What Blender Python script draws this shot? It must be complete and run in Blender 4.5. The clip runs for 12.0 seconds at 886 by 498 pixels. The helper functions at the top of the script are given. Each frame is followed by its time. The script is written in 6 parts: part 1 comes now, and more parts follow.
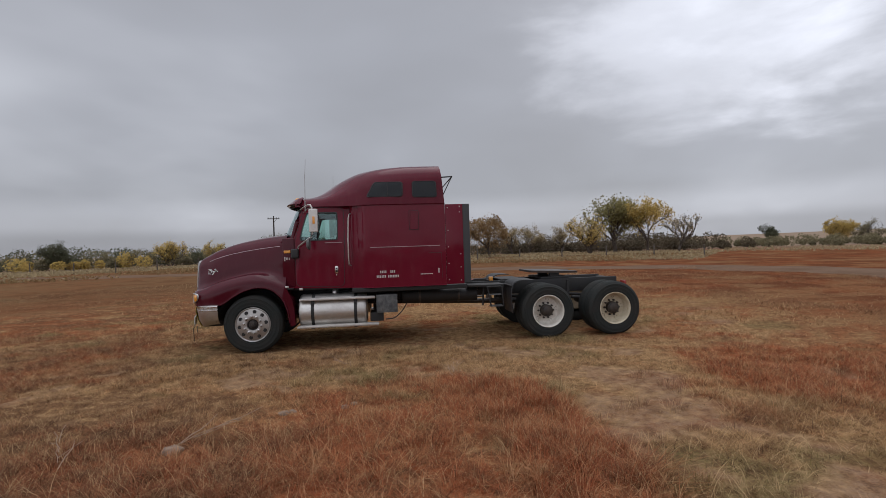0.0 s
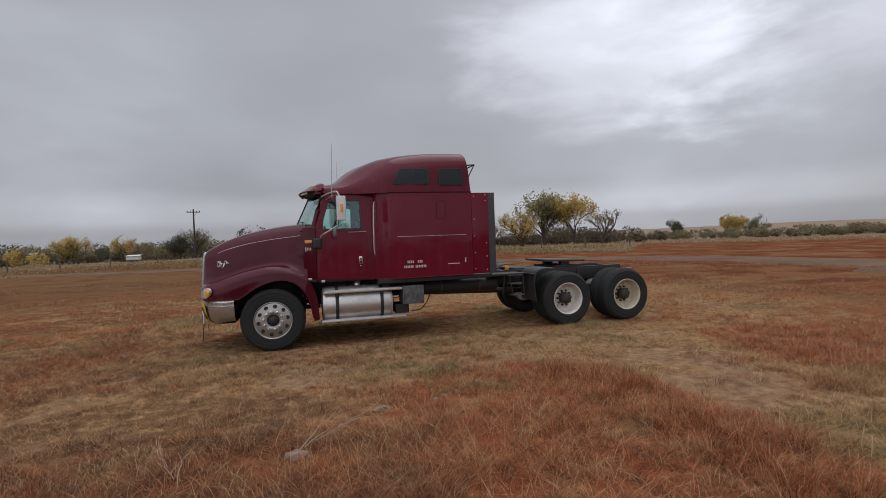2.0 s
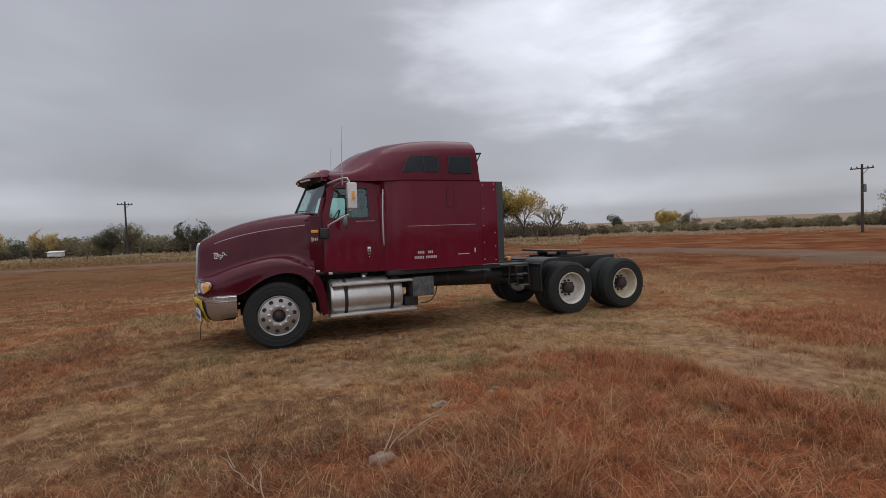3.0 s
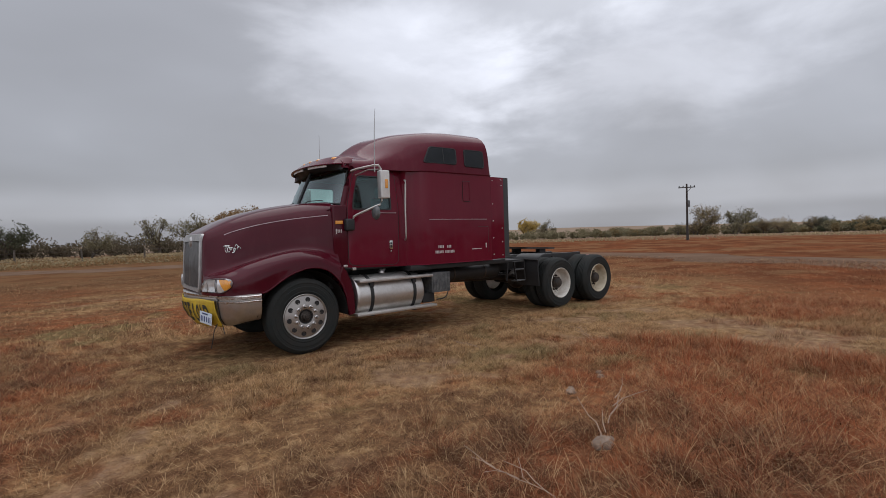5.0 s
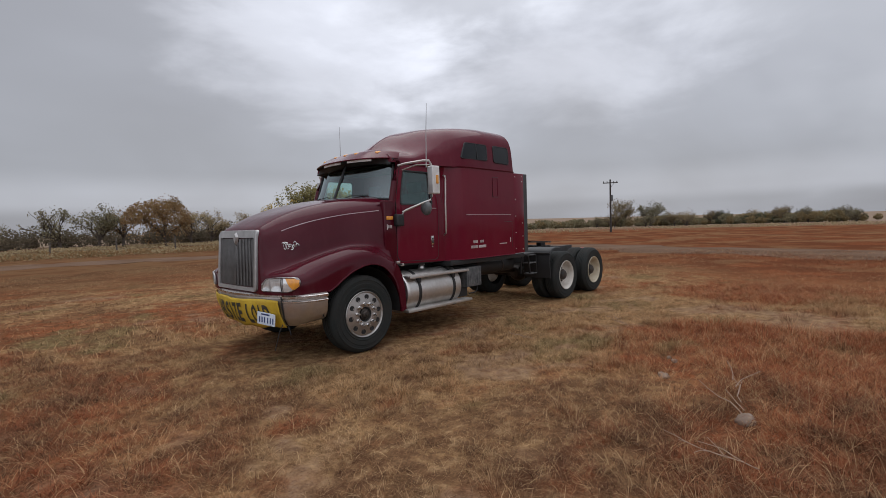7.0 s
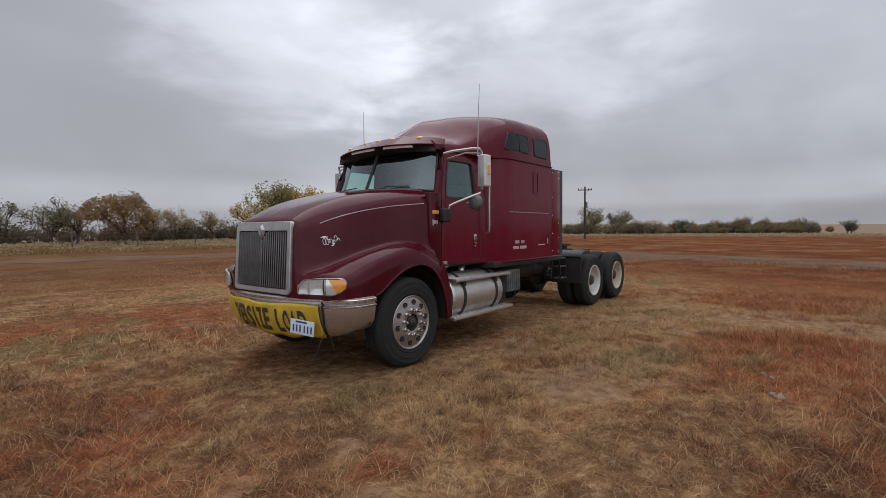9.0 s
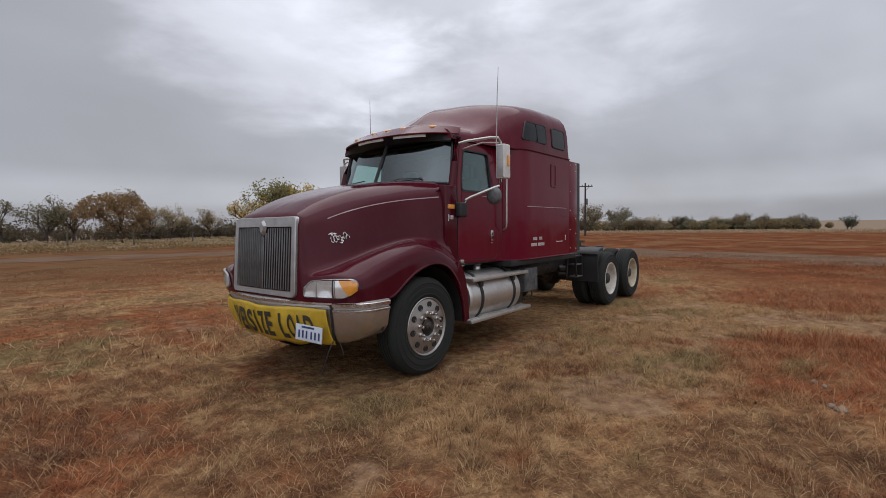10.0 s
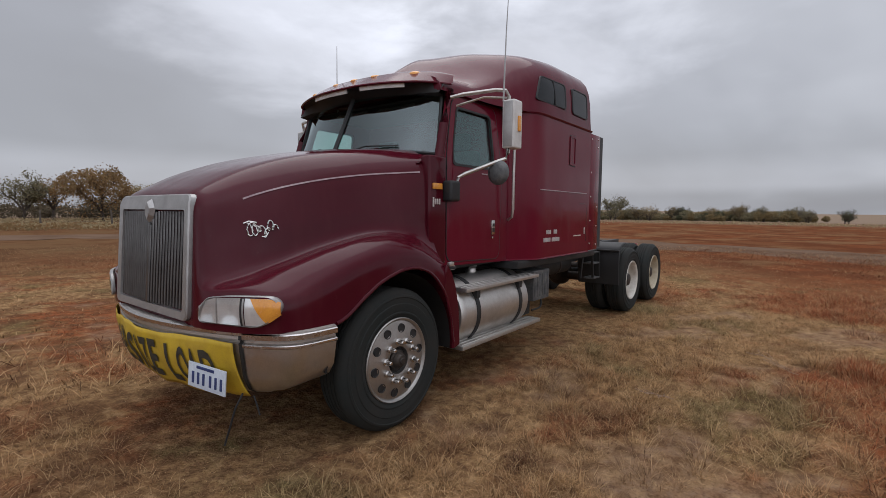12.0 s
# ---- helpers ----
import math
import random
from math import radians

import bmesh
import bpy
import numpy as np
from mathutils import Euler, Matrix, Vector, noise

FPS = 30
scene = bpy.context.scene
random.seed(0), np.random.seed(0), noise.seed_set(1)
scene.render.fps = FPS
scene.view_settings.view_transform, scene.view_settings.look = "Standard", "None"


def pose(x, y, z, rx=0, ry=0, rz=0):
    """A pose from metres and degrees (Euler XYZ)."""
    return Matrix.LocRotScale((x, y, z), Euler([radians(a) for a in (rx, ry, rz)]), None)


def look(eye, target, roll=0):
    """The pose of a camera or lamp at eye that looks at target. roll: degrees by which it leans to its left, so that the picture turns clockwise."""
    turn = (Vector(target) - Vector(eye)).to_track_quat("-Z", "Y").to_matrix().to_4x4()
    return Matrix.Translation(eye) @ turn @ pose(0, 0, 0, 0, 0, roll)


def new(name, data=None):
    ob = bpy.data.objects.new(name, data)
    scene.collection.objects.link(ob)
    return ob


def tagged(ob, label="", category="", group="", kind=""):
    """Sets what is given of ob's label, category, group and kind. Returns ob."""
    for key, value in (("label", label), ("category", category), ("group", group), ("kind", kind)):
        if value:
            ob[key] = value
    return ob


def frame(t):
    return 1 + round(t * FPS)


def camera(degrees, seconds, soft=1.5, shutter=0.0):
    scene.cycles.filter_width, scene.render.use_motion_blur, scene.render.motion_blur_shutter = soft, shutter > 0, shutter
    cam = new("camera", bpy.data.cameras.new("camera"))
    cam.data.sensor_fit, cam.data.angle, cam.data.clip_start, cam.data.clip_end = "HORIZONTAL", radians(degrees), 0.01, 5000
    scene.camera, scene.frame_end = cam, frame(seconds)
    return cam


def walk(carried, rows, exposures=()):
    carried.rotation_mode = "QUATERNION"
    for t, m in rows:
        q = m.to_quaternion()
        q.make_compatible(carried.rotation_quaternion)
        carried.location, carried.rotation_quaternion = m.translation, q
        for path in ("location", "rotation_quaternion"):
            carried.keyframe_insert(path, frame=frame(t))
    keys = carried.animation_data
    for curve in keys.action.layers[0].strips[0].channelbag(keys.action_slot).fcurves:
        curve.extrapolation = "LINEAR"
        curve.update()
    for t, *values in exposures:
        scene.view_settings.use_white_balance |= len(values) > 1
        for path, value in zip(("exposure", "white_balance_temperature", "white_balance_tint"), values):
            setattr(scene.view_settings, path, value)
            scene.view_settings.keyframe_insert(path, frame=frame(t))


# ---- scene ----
cam = camera(85.9, 12.0, soft=0.8)
PATH = [
    (0, (2.402, -9.769, 1.74), (2.626, -7.782, 1.734), -1.8),
    (0.5, (2.044, -9.743, 1.745), (2.353, -7.767, 1.736), -1.7),
    (1, (1.55, -9.693, 1.733), (1.916, -7.727, 1.715), -1.6),
    (1.5, (1.061, -9.465, 1.696), (1.533, -7.522, 1.67), -1.7),
    (2, (0.623, -9.277, 1.698), (1.159, -7.351, 1.66), -2.1),
    (2.5, (0.151, -8.986, 1.654), (0.794, -7.093, 1.599), -2.3),
    (3, (-0.368, -8.687, 1.655), (0.386, -6.835, 1.586), -2.2),
    (5, (-2.446, -7.256, 1.513), (-1.209, -5.686, 1.458), -1.8),
    (5.5, (-2.907, -6.874, 1.643), (-1.545, -5.412, 1.563), -1.3),
    (6, (-3.176, -6.633, 1.621), (-1.79, -5.194, 1.534), -1.7),
    (6.5, (-3.541, -6.405, 1.625), (-2.117, -5.004, 1.532), -2.0),
    (8.5, (-4.033, -5.031, 1.564), (-2.478, -3.777, 1.473), -0.5),
    (9, (-3.92, -4.766, 1.543), (-2.361, -3.516, 1.459), -0.6),
    (9.5, (-3.831, -4.508, 1.531), (-2.27, -3.26, 1.442), -0.6),
    (10, (-3.702, -4.326, 1.527), (-2.138, -3.082, 1.432), -0.8),
    (10.5, (-3.382, -4.128, 1.535), (-1.817, -2.89, 1.416), -0.7),
    (11, (-3.102, -3.871, 1.529), (-1.532, -2.639, 1.39), -0.4),
    (11.5, (-2.819, -3.608, 1.545), (-1.241, -2.388, 1.394), 0.1),
    (12, (-2.41, -3.424, 1.548), (-0.834, -2.203, 1.391), 0.5),
]
walk(cam, [(t, look(eye, target, roll)) for t, eye, target, roll in PATH])

# ---- world and light: overcast autumn sky, brighter around the veiled sun ----
SUN_AZ, SUN_EL = radians(47), radians(66)       # azimuth from +y towards +x
sun_dir = Vector((math.sin(SUN_AZ) * math.cos(SUN_EL), math.cos(SUN_AZ) * math.cos(SUN_EL), math.sin(SUN_EL)))


def N(nt, kind, **inputs):
    n = nt.nodes.new(kind)
    for k, v in inputs.items():
        n.inputs[k.replace("_", " ")].default_value = v
    return n


def build_world():
    w = bpy.data.worlds.new("overcast_sky")
    scene.world = w
    w.use_nodes = True
    nt = w.node_tree
    nt.nodes.clear()
    out = nt.nodes.new("ShaderNodeOutputWorld")
    bg = N(nt, "ShaderNodeBackground", Strength=1.0)
    sky = nt.nodes.new("ShaderNodeTexSky")
    sky.sky_type, sky.sun_disc = "NISHITA", False
    sky.sun_elevation, sky.sun_rotation = SUN_EL, SUN_AZ
    sky.air_density, sky.dust_density = 1.5, 1.0
    tc = nt.nodes.new("ShaderNodeTexCoord")
    sep = nt.nodes.new("ShaderNodeSeparateXYZ")
    nt.links.new(tc.outputs["Generated"], sep.inputs[0])
    # project the direction onto a flat cloud layer
    zc = nt.nodes.new("ShaderNodeMath"); zc.operation = "MAXIMUM"; zc.inputs[1].default_value = 0.0
    nt.links.new(sep.outputs["Z"], zc.inputs[0])
    za = nt.nodes.new("ShaderNodeMath"); za.operation = "ADD"; za.inputs[1].default_value = 0.34
    nt.links.new(zc.outputs[0], za.inputs[0])
    dv = []
    for ax in ("X", "Y"):
        d = nt.nodes.new("ShaderNodeMath"); d.operation = "DIVIDE"
        nt.links.new(sep.outputs[ax], d.inputs[0]); nt.links.new(za.outputs[0], d.inputs[1])
        dv.append(d)
    comb = nt.nodes.new("ShaderNodeCombineXYZ")
    nt.links.new(dv[0].outputs[0], comb.inputs[0]); nt.links.new(dv[1].outputs[0], comb.inputs[1])
    comb.inputs[2].default_value = CLOUD_SEED
    n1 = N(nt, "ShaderNodeTexNoise", Scale=0.62, Detail=4.5, Roughness=0.45, Distortion=0.4)
    n2 = N(nt, "ShaderNodeTexNoise", Scale=1.9, Detail=3.5, Roughness=0.42, Distortion=0.3)
    for n in (n1, n2):
        nt.links.new(comb.outputs[0], n.inputs["Vector"])
    mixn = nt.nodes.new("ShaderNodeMath"); mixn.operation = "MULTIPLY_ADD"; mixn.inputs[1].default_value = 0.25
    nt.links.new(n2.outputs["Fac"], mixn.inputs[0]); nt.links.new(n1.outputs["Fac"], mixn.inputs[2])
    ramp = nt.nodes.new("ShaderNodeValToRGB")
    e = ramp.color_ramp.elements
    e[0].position, e[0].color = 0.44, (0.397, 0.405, 0.446, 1)
    e[1].position, e[1].color = 0.80, (0.668, 0.690, 0.762, 1)
    m = e.new(0.62); m.color = (0.482, 0.498, 0.556, 1)
    nt.links.new(mixn.outputs[0], ramp.inputs[0])
    # bright breaks in the cloud where the sun is veiled, with billowing edges
    def toward(az, el):
        d = nt.nodes.new("ShaderNodeVectorMath"); d.operation = "DOT_PRODUCT"
        d.inputs[1].default_value = Vector((math.sin(radians(az)) * math.cos(radians(el)), math.cos(radians(az)) * math.cos(radians(el)), math.sin(radians(el))))
        nt.links.new(tc.outputs["Generated"], d.inputs[0])
        return d
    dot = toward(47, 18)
    flat = nt.nodes.new("ShaderNodeMapping"); flat.inputs["Scale"].default_value = (1.0, 1.0, 2.6)
    nt.links.new(tc.outputs["Generated"], flat.inputs["Vector"])
    edge = N(nt, "ShaderNodeTexNoise", Scale=3.1, Detail=6.0, Roughness=0.52, Distortion=0.2)
    nt.links.new(flat.outputs[0], edge.inputs["Vector"])
    s0 = None
    for az, el, inner, outer, gain in ((37, 19.0, 0.06, 0.38, 0.50), (61, 17.0, 0.05, 0.42, 0.52), (48, 29.0, 0.05, 0.70, 0.18)):
        d = nt.nodes.new("ShaderNodeVectorMath"); d.operation = "DISTANCE"
        d.inputs[1].default_value = Vector((math.sin(radians(az)) * math.cos(radians(el)), math.cos(radians(az)) * math.cos(radians(el)), 2.6 * math.sin(radians(el))))
        nt.links.new(flat.outputs[0], d.inputs[0])
        wob = nt.nodes.new("ShaderNodeMath"); wob.operation = "MULTIPLY_ADD"; wob.inputs[1].default_value = -1.0
        nt.links.new(edge.outputs["Fac"], wob.inputs[0]); nt.links.new(d.outputs["Value"], wob.inputs[2])
        g = N(nt, "ShaderNodeMapRange", From_Min=outer - 0.5, From_Max=inner - 0.5, To_Min=0.0, To_Max=gain)
        g.interpolation_type = "SMOOTHSTEP"
        nt.links.new(wob.outputs[0], g.inputs["Value"])
        if s0 is None:
            s0 = g
        else:
            sm = nt.nodes.new("ShaderNodeMath"); sm.operation = "ADD"
            nt.links.new(s0.outputs[0], sm.inputs[0]); nt.links.new(g.outputs[0], sm.inputs[1])
            s0 = sm
    # a paler slit low over the ridge
    slit = N(nt, "ShaderNodeMapRange", From_Min=0.030, From_Max=0.055, To_Min=0.0, To_Max=1.0)
    slit.interpolation_type = "SMOOTHSTEP"
    slit2 = N(nt, "ShaderNodeMapRange", From_Min=0.115, From_Max=0.070, To_Min=0.0, To_Max=0.20)
    slit2.interpolation_type = "SMOOTHSTEP"
    for q_ in (slit, slit2):
        nt.links.new(sep.outputs["Z"], q_.inputs["Value"])
    sl = nt.nodes.new("ShaderNodeMath"); sl.operation = "MULTIPLY"
    nt.links.new(slit.outputs[0], sl.inputs[0]); nt.links.new(slit2.outputs[0], sl.inputs[1])
    sl3 = nt.nodes.new("ShaderNodeMath"); sl3.operation = "ADD"
    nt.links.new(s0.outputs[0], sl3.inputs[0]); nt.links.new(sl.outputs[0], sl3.inputs[1])
    # the cloud is heavier away from the sun
    heavy = N(nt, "ShaderNodeMapRange", From_Min=0.66, From_Max=0.95, To_Min=-0.12, To_Max=0.0)
    heavy.interpolation_type = "SMOOTHSTEP"
    nt.links.new(toward(50, 14).outputs["Value"], heavy.inputs["Value"])
    s0 = nt.nodes.new("ShaderNodeMath"); s0.operation = "ADD"
    nt.links.new(sl3.outputs[0], s0.inputs[0]); nt.links.new(heavy.outputs[0], s0.inputs[1])
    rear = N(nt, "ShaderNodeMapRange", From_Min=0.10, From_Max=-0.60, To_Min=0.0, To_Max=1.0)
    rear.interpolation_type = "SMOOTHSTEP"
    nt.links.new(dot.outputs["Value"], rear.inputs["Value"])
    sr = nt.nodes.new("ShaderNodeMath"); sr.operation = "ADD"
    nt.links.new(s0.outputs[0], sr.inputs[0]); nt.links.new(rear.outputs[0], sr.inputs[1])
    zen = N(nt, "ShaderNodeMapRange", From_Min=0.58, From_Max=0.97, To_Min=0.93, To_Max=2.75)
    zen.interpolation_type = "SMOOTHSTEP"
    nt.links.new(sep.outputs["Z"], zen.inputs["Value"])
    low = N(nt, "ShaderNodeMapRange", From_Min=0.0, From_Max=0.20, To_Min=-0.16, To_Max=0.0)
    nt.links.new(sep.outputs["Z"], low.inputs["Value"])
    s1 = nt.nodes.new("ShaderNodeMath"); s1.operation = "ADD"
    nt.links.new(sr.outputs[0], s1.inputs[0]); nt.links.new(zen.outputs[0], s1.inputs[1])
    s2 = nt.nodes.new("ShaderNodeMath"); s2.operation = "ADD"
    nt.links.new(s1.outputs[0], s2.inputs[0]); nt.links.new(low.outputs[0], s2.inputs[1])
    mul = nt.nodes.new("ShaderNodeVectorMath"); mul.operation = "SCALE"
    nt.links.new(ramp.outputs["Color"], mul.inputs[0]); nt.links.new(s2.outputs[0], mul.inputs["Scale"])
    skm = nt.nodes.new("ShaderNodeVectorMath"); skm.operation = "SCALE"; skm.inputs["Scale"].default_value = 0.004
    nt.links.new(sky.outputs[0], skm.inputs[0])
    add = nt.nodes.new("ShaderNodeVectorMath"); add.operation = "ADD"
    nt.links.new(mul.outputs[0], add.inputs[0]); nt.links.new(skm.outputs[0], add.inputs[1])
    nt.links.new(add.outputs[0], bg.inputs["Color"])
    nt.links.new(bg.outputs[0], out.inputs[0])


CLOUD_SEED = 3.7
build_world()
sun = new("sun", bpy.data.lights.new("sun", "SUN"))
sun.data.energy, sun.data.angle, sun.data.color = 0.85, radians(60), (1.0, 0.98, 0.95)
sun.matrix_world = look(sun_dir * 50, (0, 0, 0))


# ---- materials ----
def principled(name):
    m = bpy.data.materials.new(name)
    m.use_nodes = True
    nt = m.node_tree
    return m, nt, nt.nodes["Principled BSDF"]


def mix_color(nt, fac, a, b):
    mx = nt.nodes.new("ShaderNodeMix"); mx.data_type = "RGBA"
    for sock, v in ((mx.inputs[0], fac), (mx.inputs[6], a), (mx.inputs[7], b)):
        if isinstance(v, tuple):
            sock.default_value = (*v, 1)
        elif isinstance(v, float):
            sock.default_value = v
        else:
            nt.links.new(v, sock)
    return mx.outputs[2]


def ramped(nt, value, a, b, lo=0.0, hi=1.0):
    r = N(nt, "ShaderNodeMapRange", From_Min=a, From_Max=b, To_Min=lo, To_Max=hi)
    nt.links.new(value, r.inputs["Value"])
    return r.outputs[0]


def mat(name, col, col2=None, rough=0.5, rough2=None, metal=0.0, scale=4.0, grain=60.0, bump=0.0, coat=0.0, coat_rough=0.1, spec=0.5):
    """A surface with large mottling between two colours, fine grain in the gloss and a little relief."""
    m, nt, b = principled(name)
    col2 = col2 or tuple(c * 0.8 for c in col)
    pos = nt.nodes.new("ShaderNodeNewGeometry")
    n1 = N(nt, "ShaderNodeTexNoise", Scale=scale, Detail=5.0, Roughness=0.6)
    n2 = N(nt, "ShaderNodeTexNoise", Scale=grain, Detail=3.0, Roughness=0.6)
    for n in (n1, n2):
        nt.links.new(pos.outputs["Position"], n.inputs["Vector"])
    c = mix_color(nt, ramped(nt, n1.outputs["Fac"], 0.35, 0.68), col, col2)
    c = mix_color(nt, ramped(nt, n2.outputs["Fac"], 0.45, 0.8, 0.0, 0.35), c, tuple(x * 0.7 for x in col2))
    nt.links.new(c, b.inputs["Base Color"])
    nt.links.new(ramped(nt, n1.outputs["Fac"], 0.3, 0.7, rough, rough2 if rough2 is not None else min(1, rough * 1.35)), b.inputs["Roughness"])
    b.inputs["Metallic"].default_value = metal
    b.inputs["Specular IOR Level"].default_value = spec
    b.inputs["Coat Weight"].default_value = coat
    b.inputs["Coat Roughness"].default_value = coat_rough
    if bump:
        bp = N(nt, "ShaderNodeBump", Strength=bump, Distance=0.004)
        nt.links.new(n2.outputs["Fac"], bp.inputs["Height"])
        nt.links.new(bp.outputs[0], b.inputs["Normal"])
    return m


def glass_mat(name, tint, gloss=0.03, ior=1.75):
    m = bpy.data.materials.new(name)
    m.use_nodes = True
    nt = m.node_tree
    nt.nodes.clear()
    out = nt.nodes.new("ShaderNodeOutputMaterial")
    tr = nt.nodes.new("ShaderNodeBsdfTransparent"); tr.inputs[0].default_value = (*tint, 1)
    gl = nt.nodes.new("ShaderNodeBsdfGlossy"); gl.inputs["Roughness"].default_value = gloss; gl.inputs["Color"].default_value = (0.84, 0.97, 0.98, 1)
    lw = N(nt, "ShaderNodeLayerWeight", Blend=0.5)
    pw = nt.nodes.new("ShaderNodeMath"); pw.operation = "POWER"; pw.inputs[1].default_value = 4.0
    nt.links.new(lw.outputs["Facing"], pw.inputs[0])
    fr = N(nt, "ShaderNodeMapRange", From_Min=0.0, From_Max=1.0, To_Min=((ior - 1) / (ior + 1)) ** 2, To_Max=1.0)
    nt.links.new(pw.outputs[0], fr.inputs["Value"])
    mx = nt.nodes.new("ShaderNodeMixShader")
    nt.links.new(fr.outputs[0], mx.inputs[0]); nt.links.new(tr.outputs[0], mx.inputs[1]); nt.links.new(gl.outputs[0], mx.inputs[2])
    nt.links.new(mx.outputs[0], out.inputs[0])
    return m


M_PAINT = mat("maroon_paint", (0.070, 0.0054, 0.0122), (0.057, 0.0045, 0.0102), rough=0.09, rough2=0.18, scale=1.3, grain=300, coat=0.0, spec=0.21)
M_PAINT_DULL = mat("maroon_paint_chalky", (0.100, 0.0095, 0.0195), (0.083, 0.0078, 0.016), rough=0.20, rough2=0.34, scale=1.8, grain=220, coat=0.0, spec=0.14)

# same maroon, raised for the side panels: stronger side light put into the colour
M_PAINT_SIDE_LIT = mat("maroon_paint_side_lit", (0.132, 0.0080, 0.0205), (0.112, 0.0068, 0.0175), rough=0.09, rough2=0.18, scale=1.1, grain=260, coat=0.0, spec=0.20)


def weather(m, dust, amount, wave=0.12):
    """Faint waves and small dents in the panels, a thin film of dust in blotches and streaks."""
    nt = m.node_tree
    b = nt.nodes["Principled BSDF"]
    geo = nt.nodes.new("ShaderNodeNewGeometry")
    w1 = N(nt, "ShaderNodeTexNoise", Scale=2.6, Detail=2.0, Roughness=0.4)
    w2 = N(nt, "ShaderNodeTexNoise", Scale=26.0, Detail=4.0, Roughness=0.7)
    st = nt.nodes.new("ShaderNodeMapping"); st.inputs["Scale"].default_value = (9.0, 9.0, 1.6)
    nt.links.new(geo.outputs["Position"], st.inputs["Vector"])
    w3 = N(nt, "ShaderNodeTexNoise", Scale=1.0, Detail=6.0, Roughness=0.65)
    nt.links.new(st.outputs[0], w3.inputs["Vector"])
    for n in (w1, w2):
        nt.links.new(geo.outputs["Position"], n.inputs["Vector"])
    old = b.inputs["Base Color"].links[0].from_socket
    c = mix_color(nt, ramped(nt, w3.outputs["Fac"], 0.50, 0.78, 0.0, amount), old, dust)
    c = mix_color(nt, ramped(nt, w2.outputs["Fac"], 0.66, 0.74, 0.0, amount * 1.6), c, dust)
    nt.links.new(c, b.inputs["Base Color"])
    nt.links.new(ramped(nt, w3.outputs["Fac"], 0.40, 0.75, 0.07, 0.22), b.inputs["Roughness"])
    bp = N(nt, "ShaderNodeBump", Strength=wave, Distance=0.05)
    nt.links.new(w1.outputs["Fac"], bp.inputs["Height"])
    nt.links.new(bp.outputs[0], b.inputs["Normal"])


weather(M_PAINT, (0.17, 0.060, 0.055), 0.07)
weather(M_PAINT_SIDE_LIT, (0.19, 0.060, 0.055), 0.08)
weather(M_PAINT_DULL, (0.20, 0.085, 0.080), 0.15)
M_CHROME = mat("worn_chrome", (0.62, 0.60, 0.58), (0.52, 0.49, 0.46), rough=0.16, rough2=0.34, metal=1.0, scale=6, grain=90)
M_STEEL = mat("brushed_stainless", (0.60, 0.57, 0.54), (0.48, 0.45, 0.42), rough=0.34, rough2=0.55, metal=1.0, scale=7, grain=120, bump=0.1)
M_ALU = mat("dull_aluminium", (0.60, 0.58, 0.55), (0.47, 0.44, 0.41), rough=0.34, rough2=0.52, metal=0.9, scale=5, grain=70, bump=0.12)
M_GRILLE = mat("grey_silver_plastic", (0.41, 0.40, 0.39), (0.32, 0.31, 0.30), rough=0.34, metal=0.6, scale=8, grain=120)
M_SLAT = mat("dark_grille_metal", (0.14, 0.137, 0.134), (0.10, 0.097, 0.094), rough=0.30, metal=0.7, scale=8, grain=120)
M_BLACK = mat("black_painted_steel", (0.010, 0.010, 0.011), (0.019, 0.017, 0.015), rough=0.55, scale=5, grain=50, bump=0.25)
M_PLASTIC = mat("black_plastic", (0.012, 0.012, 0.013), (0.019, 0.019, 0.019), rough=0.5, scale=6, grain=180, bump=0.15)
M_RUBBER = mat("tyre_rubber", (0.020, 0.0235, 0.0225), (0.031, 0.029, 0.026), rough=0.70, rough2=0.9, scale=3.5, grain=90, bump=0.3, spec=0.15)
M_EDGE = mat("grey_rubber_edge", (0.035, 0.035, 0.037), (0.05, 0.05, 0.05), rough=0.65, scale=4, grain=80)
M_RIM = mat("brushed_rim_metal", (0.44, 0.42, 0.40), (0.33, 0.31, 0.285), rough=0.34, rough2=0.5, metal=0.9, scale=5, grain=70, bump=0.12)
M_WHITE_RIM = mat("chipped_white_rim_paint", (0.64, 0.61, 0.555), (0.46, 0.41, 0.34), rough=0.5, scale=9, grain=70, bump=0.2)
M_CREAM_RIM = mat("cream_rim_paint", (0.55, 0.485, 0.36), (0.40, 0.33, 0.23), rough=0.5, scale=9, grain=70, bump=0.2)
M_HUB = mat("oily_hub_steel", (0.025, 0.022, 0.020), (0.06, 0.045, 0.035), rough=0.45, metal=0.3, scale=12, grain=80)
M_WHITE = mat("white_painted_plastic", (0.66, 0.65, 0.62), (0.55, 0.53, 0.50), rough=0.4, scale=9, grain=100)
M_LETTER = mat("white_vinyl", (0.52, 0.47, 0.45), (0.40, 0.34, 0.33), rough=0.6, scale=30, grain=200)
M_STRIPE = mat("faded_pinstripe", (0.42, 0.32, 0.33), (0.30, 0.20, 0.22), rough=0.5, scale=12, grain=90)
M_AMBER = mat("amber_lens", (0.78, 0.34, 0.05), (0.66, 0.26, 0.04), rough=0.22, scale=18, grain=120, coat=0.6, coat_rough=0.05)
M_RED = mat("red_reflector", (0.30, 0.03, 0.02), rough=0.3, scale=20, grain=100, coat=0.5)
M_LAMP = mat("lamp_reflector", (0.78, 0.78, 0.77), (0.66, 0.66, 0.65), rough=0.16, metal=0.45, scale=14, grain=30)
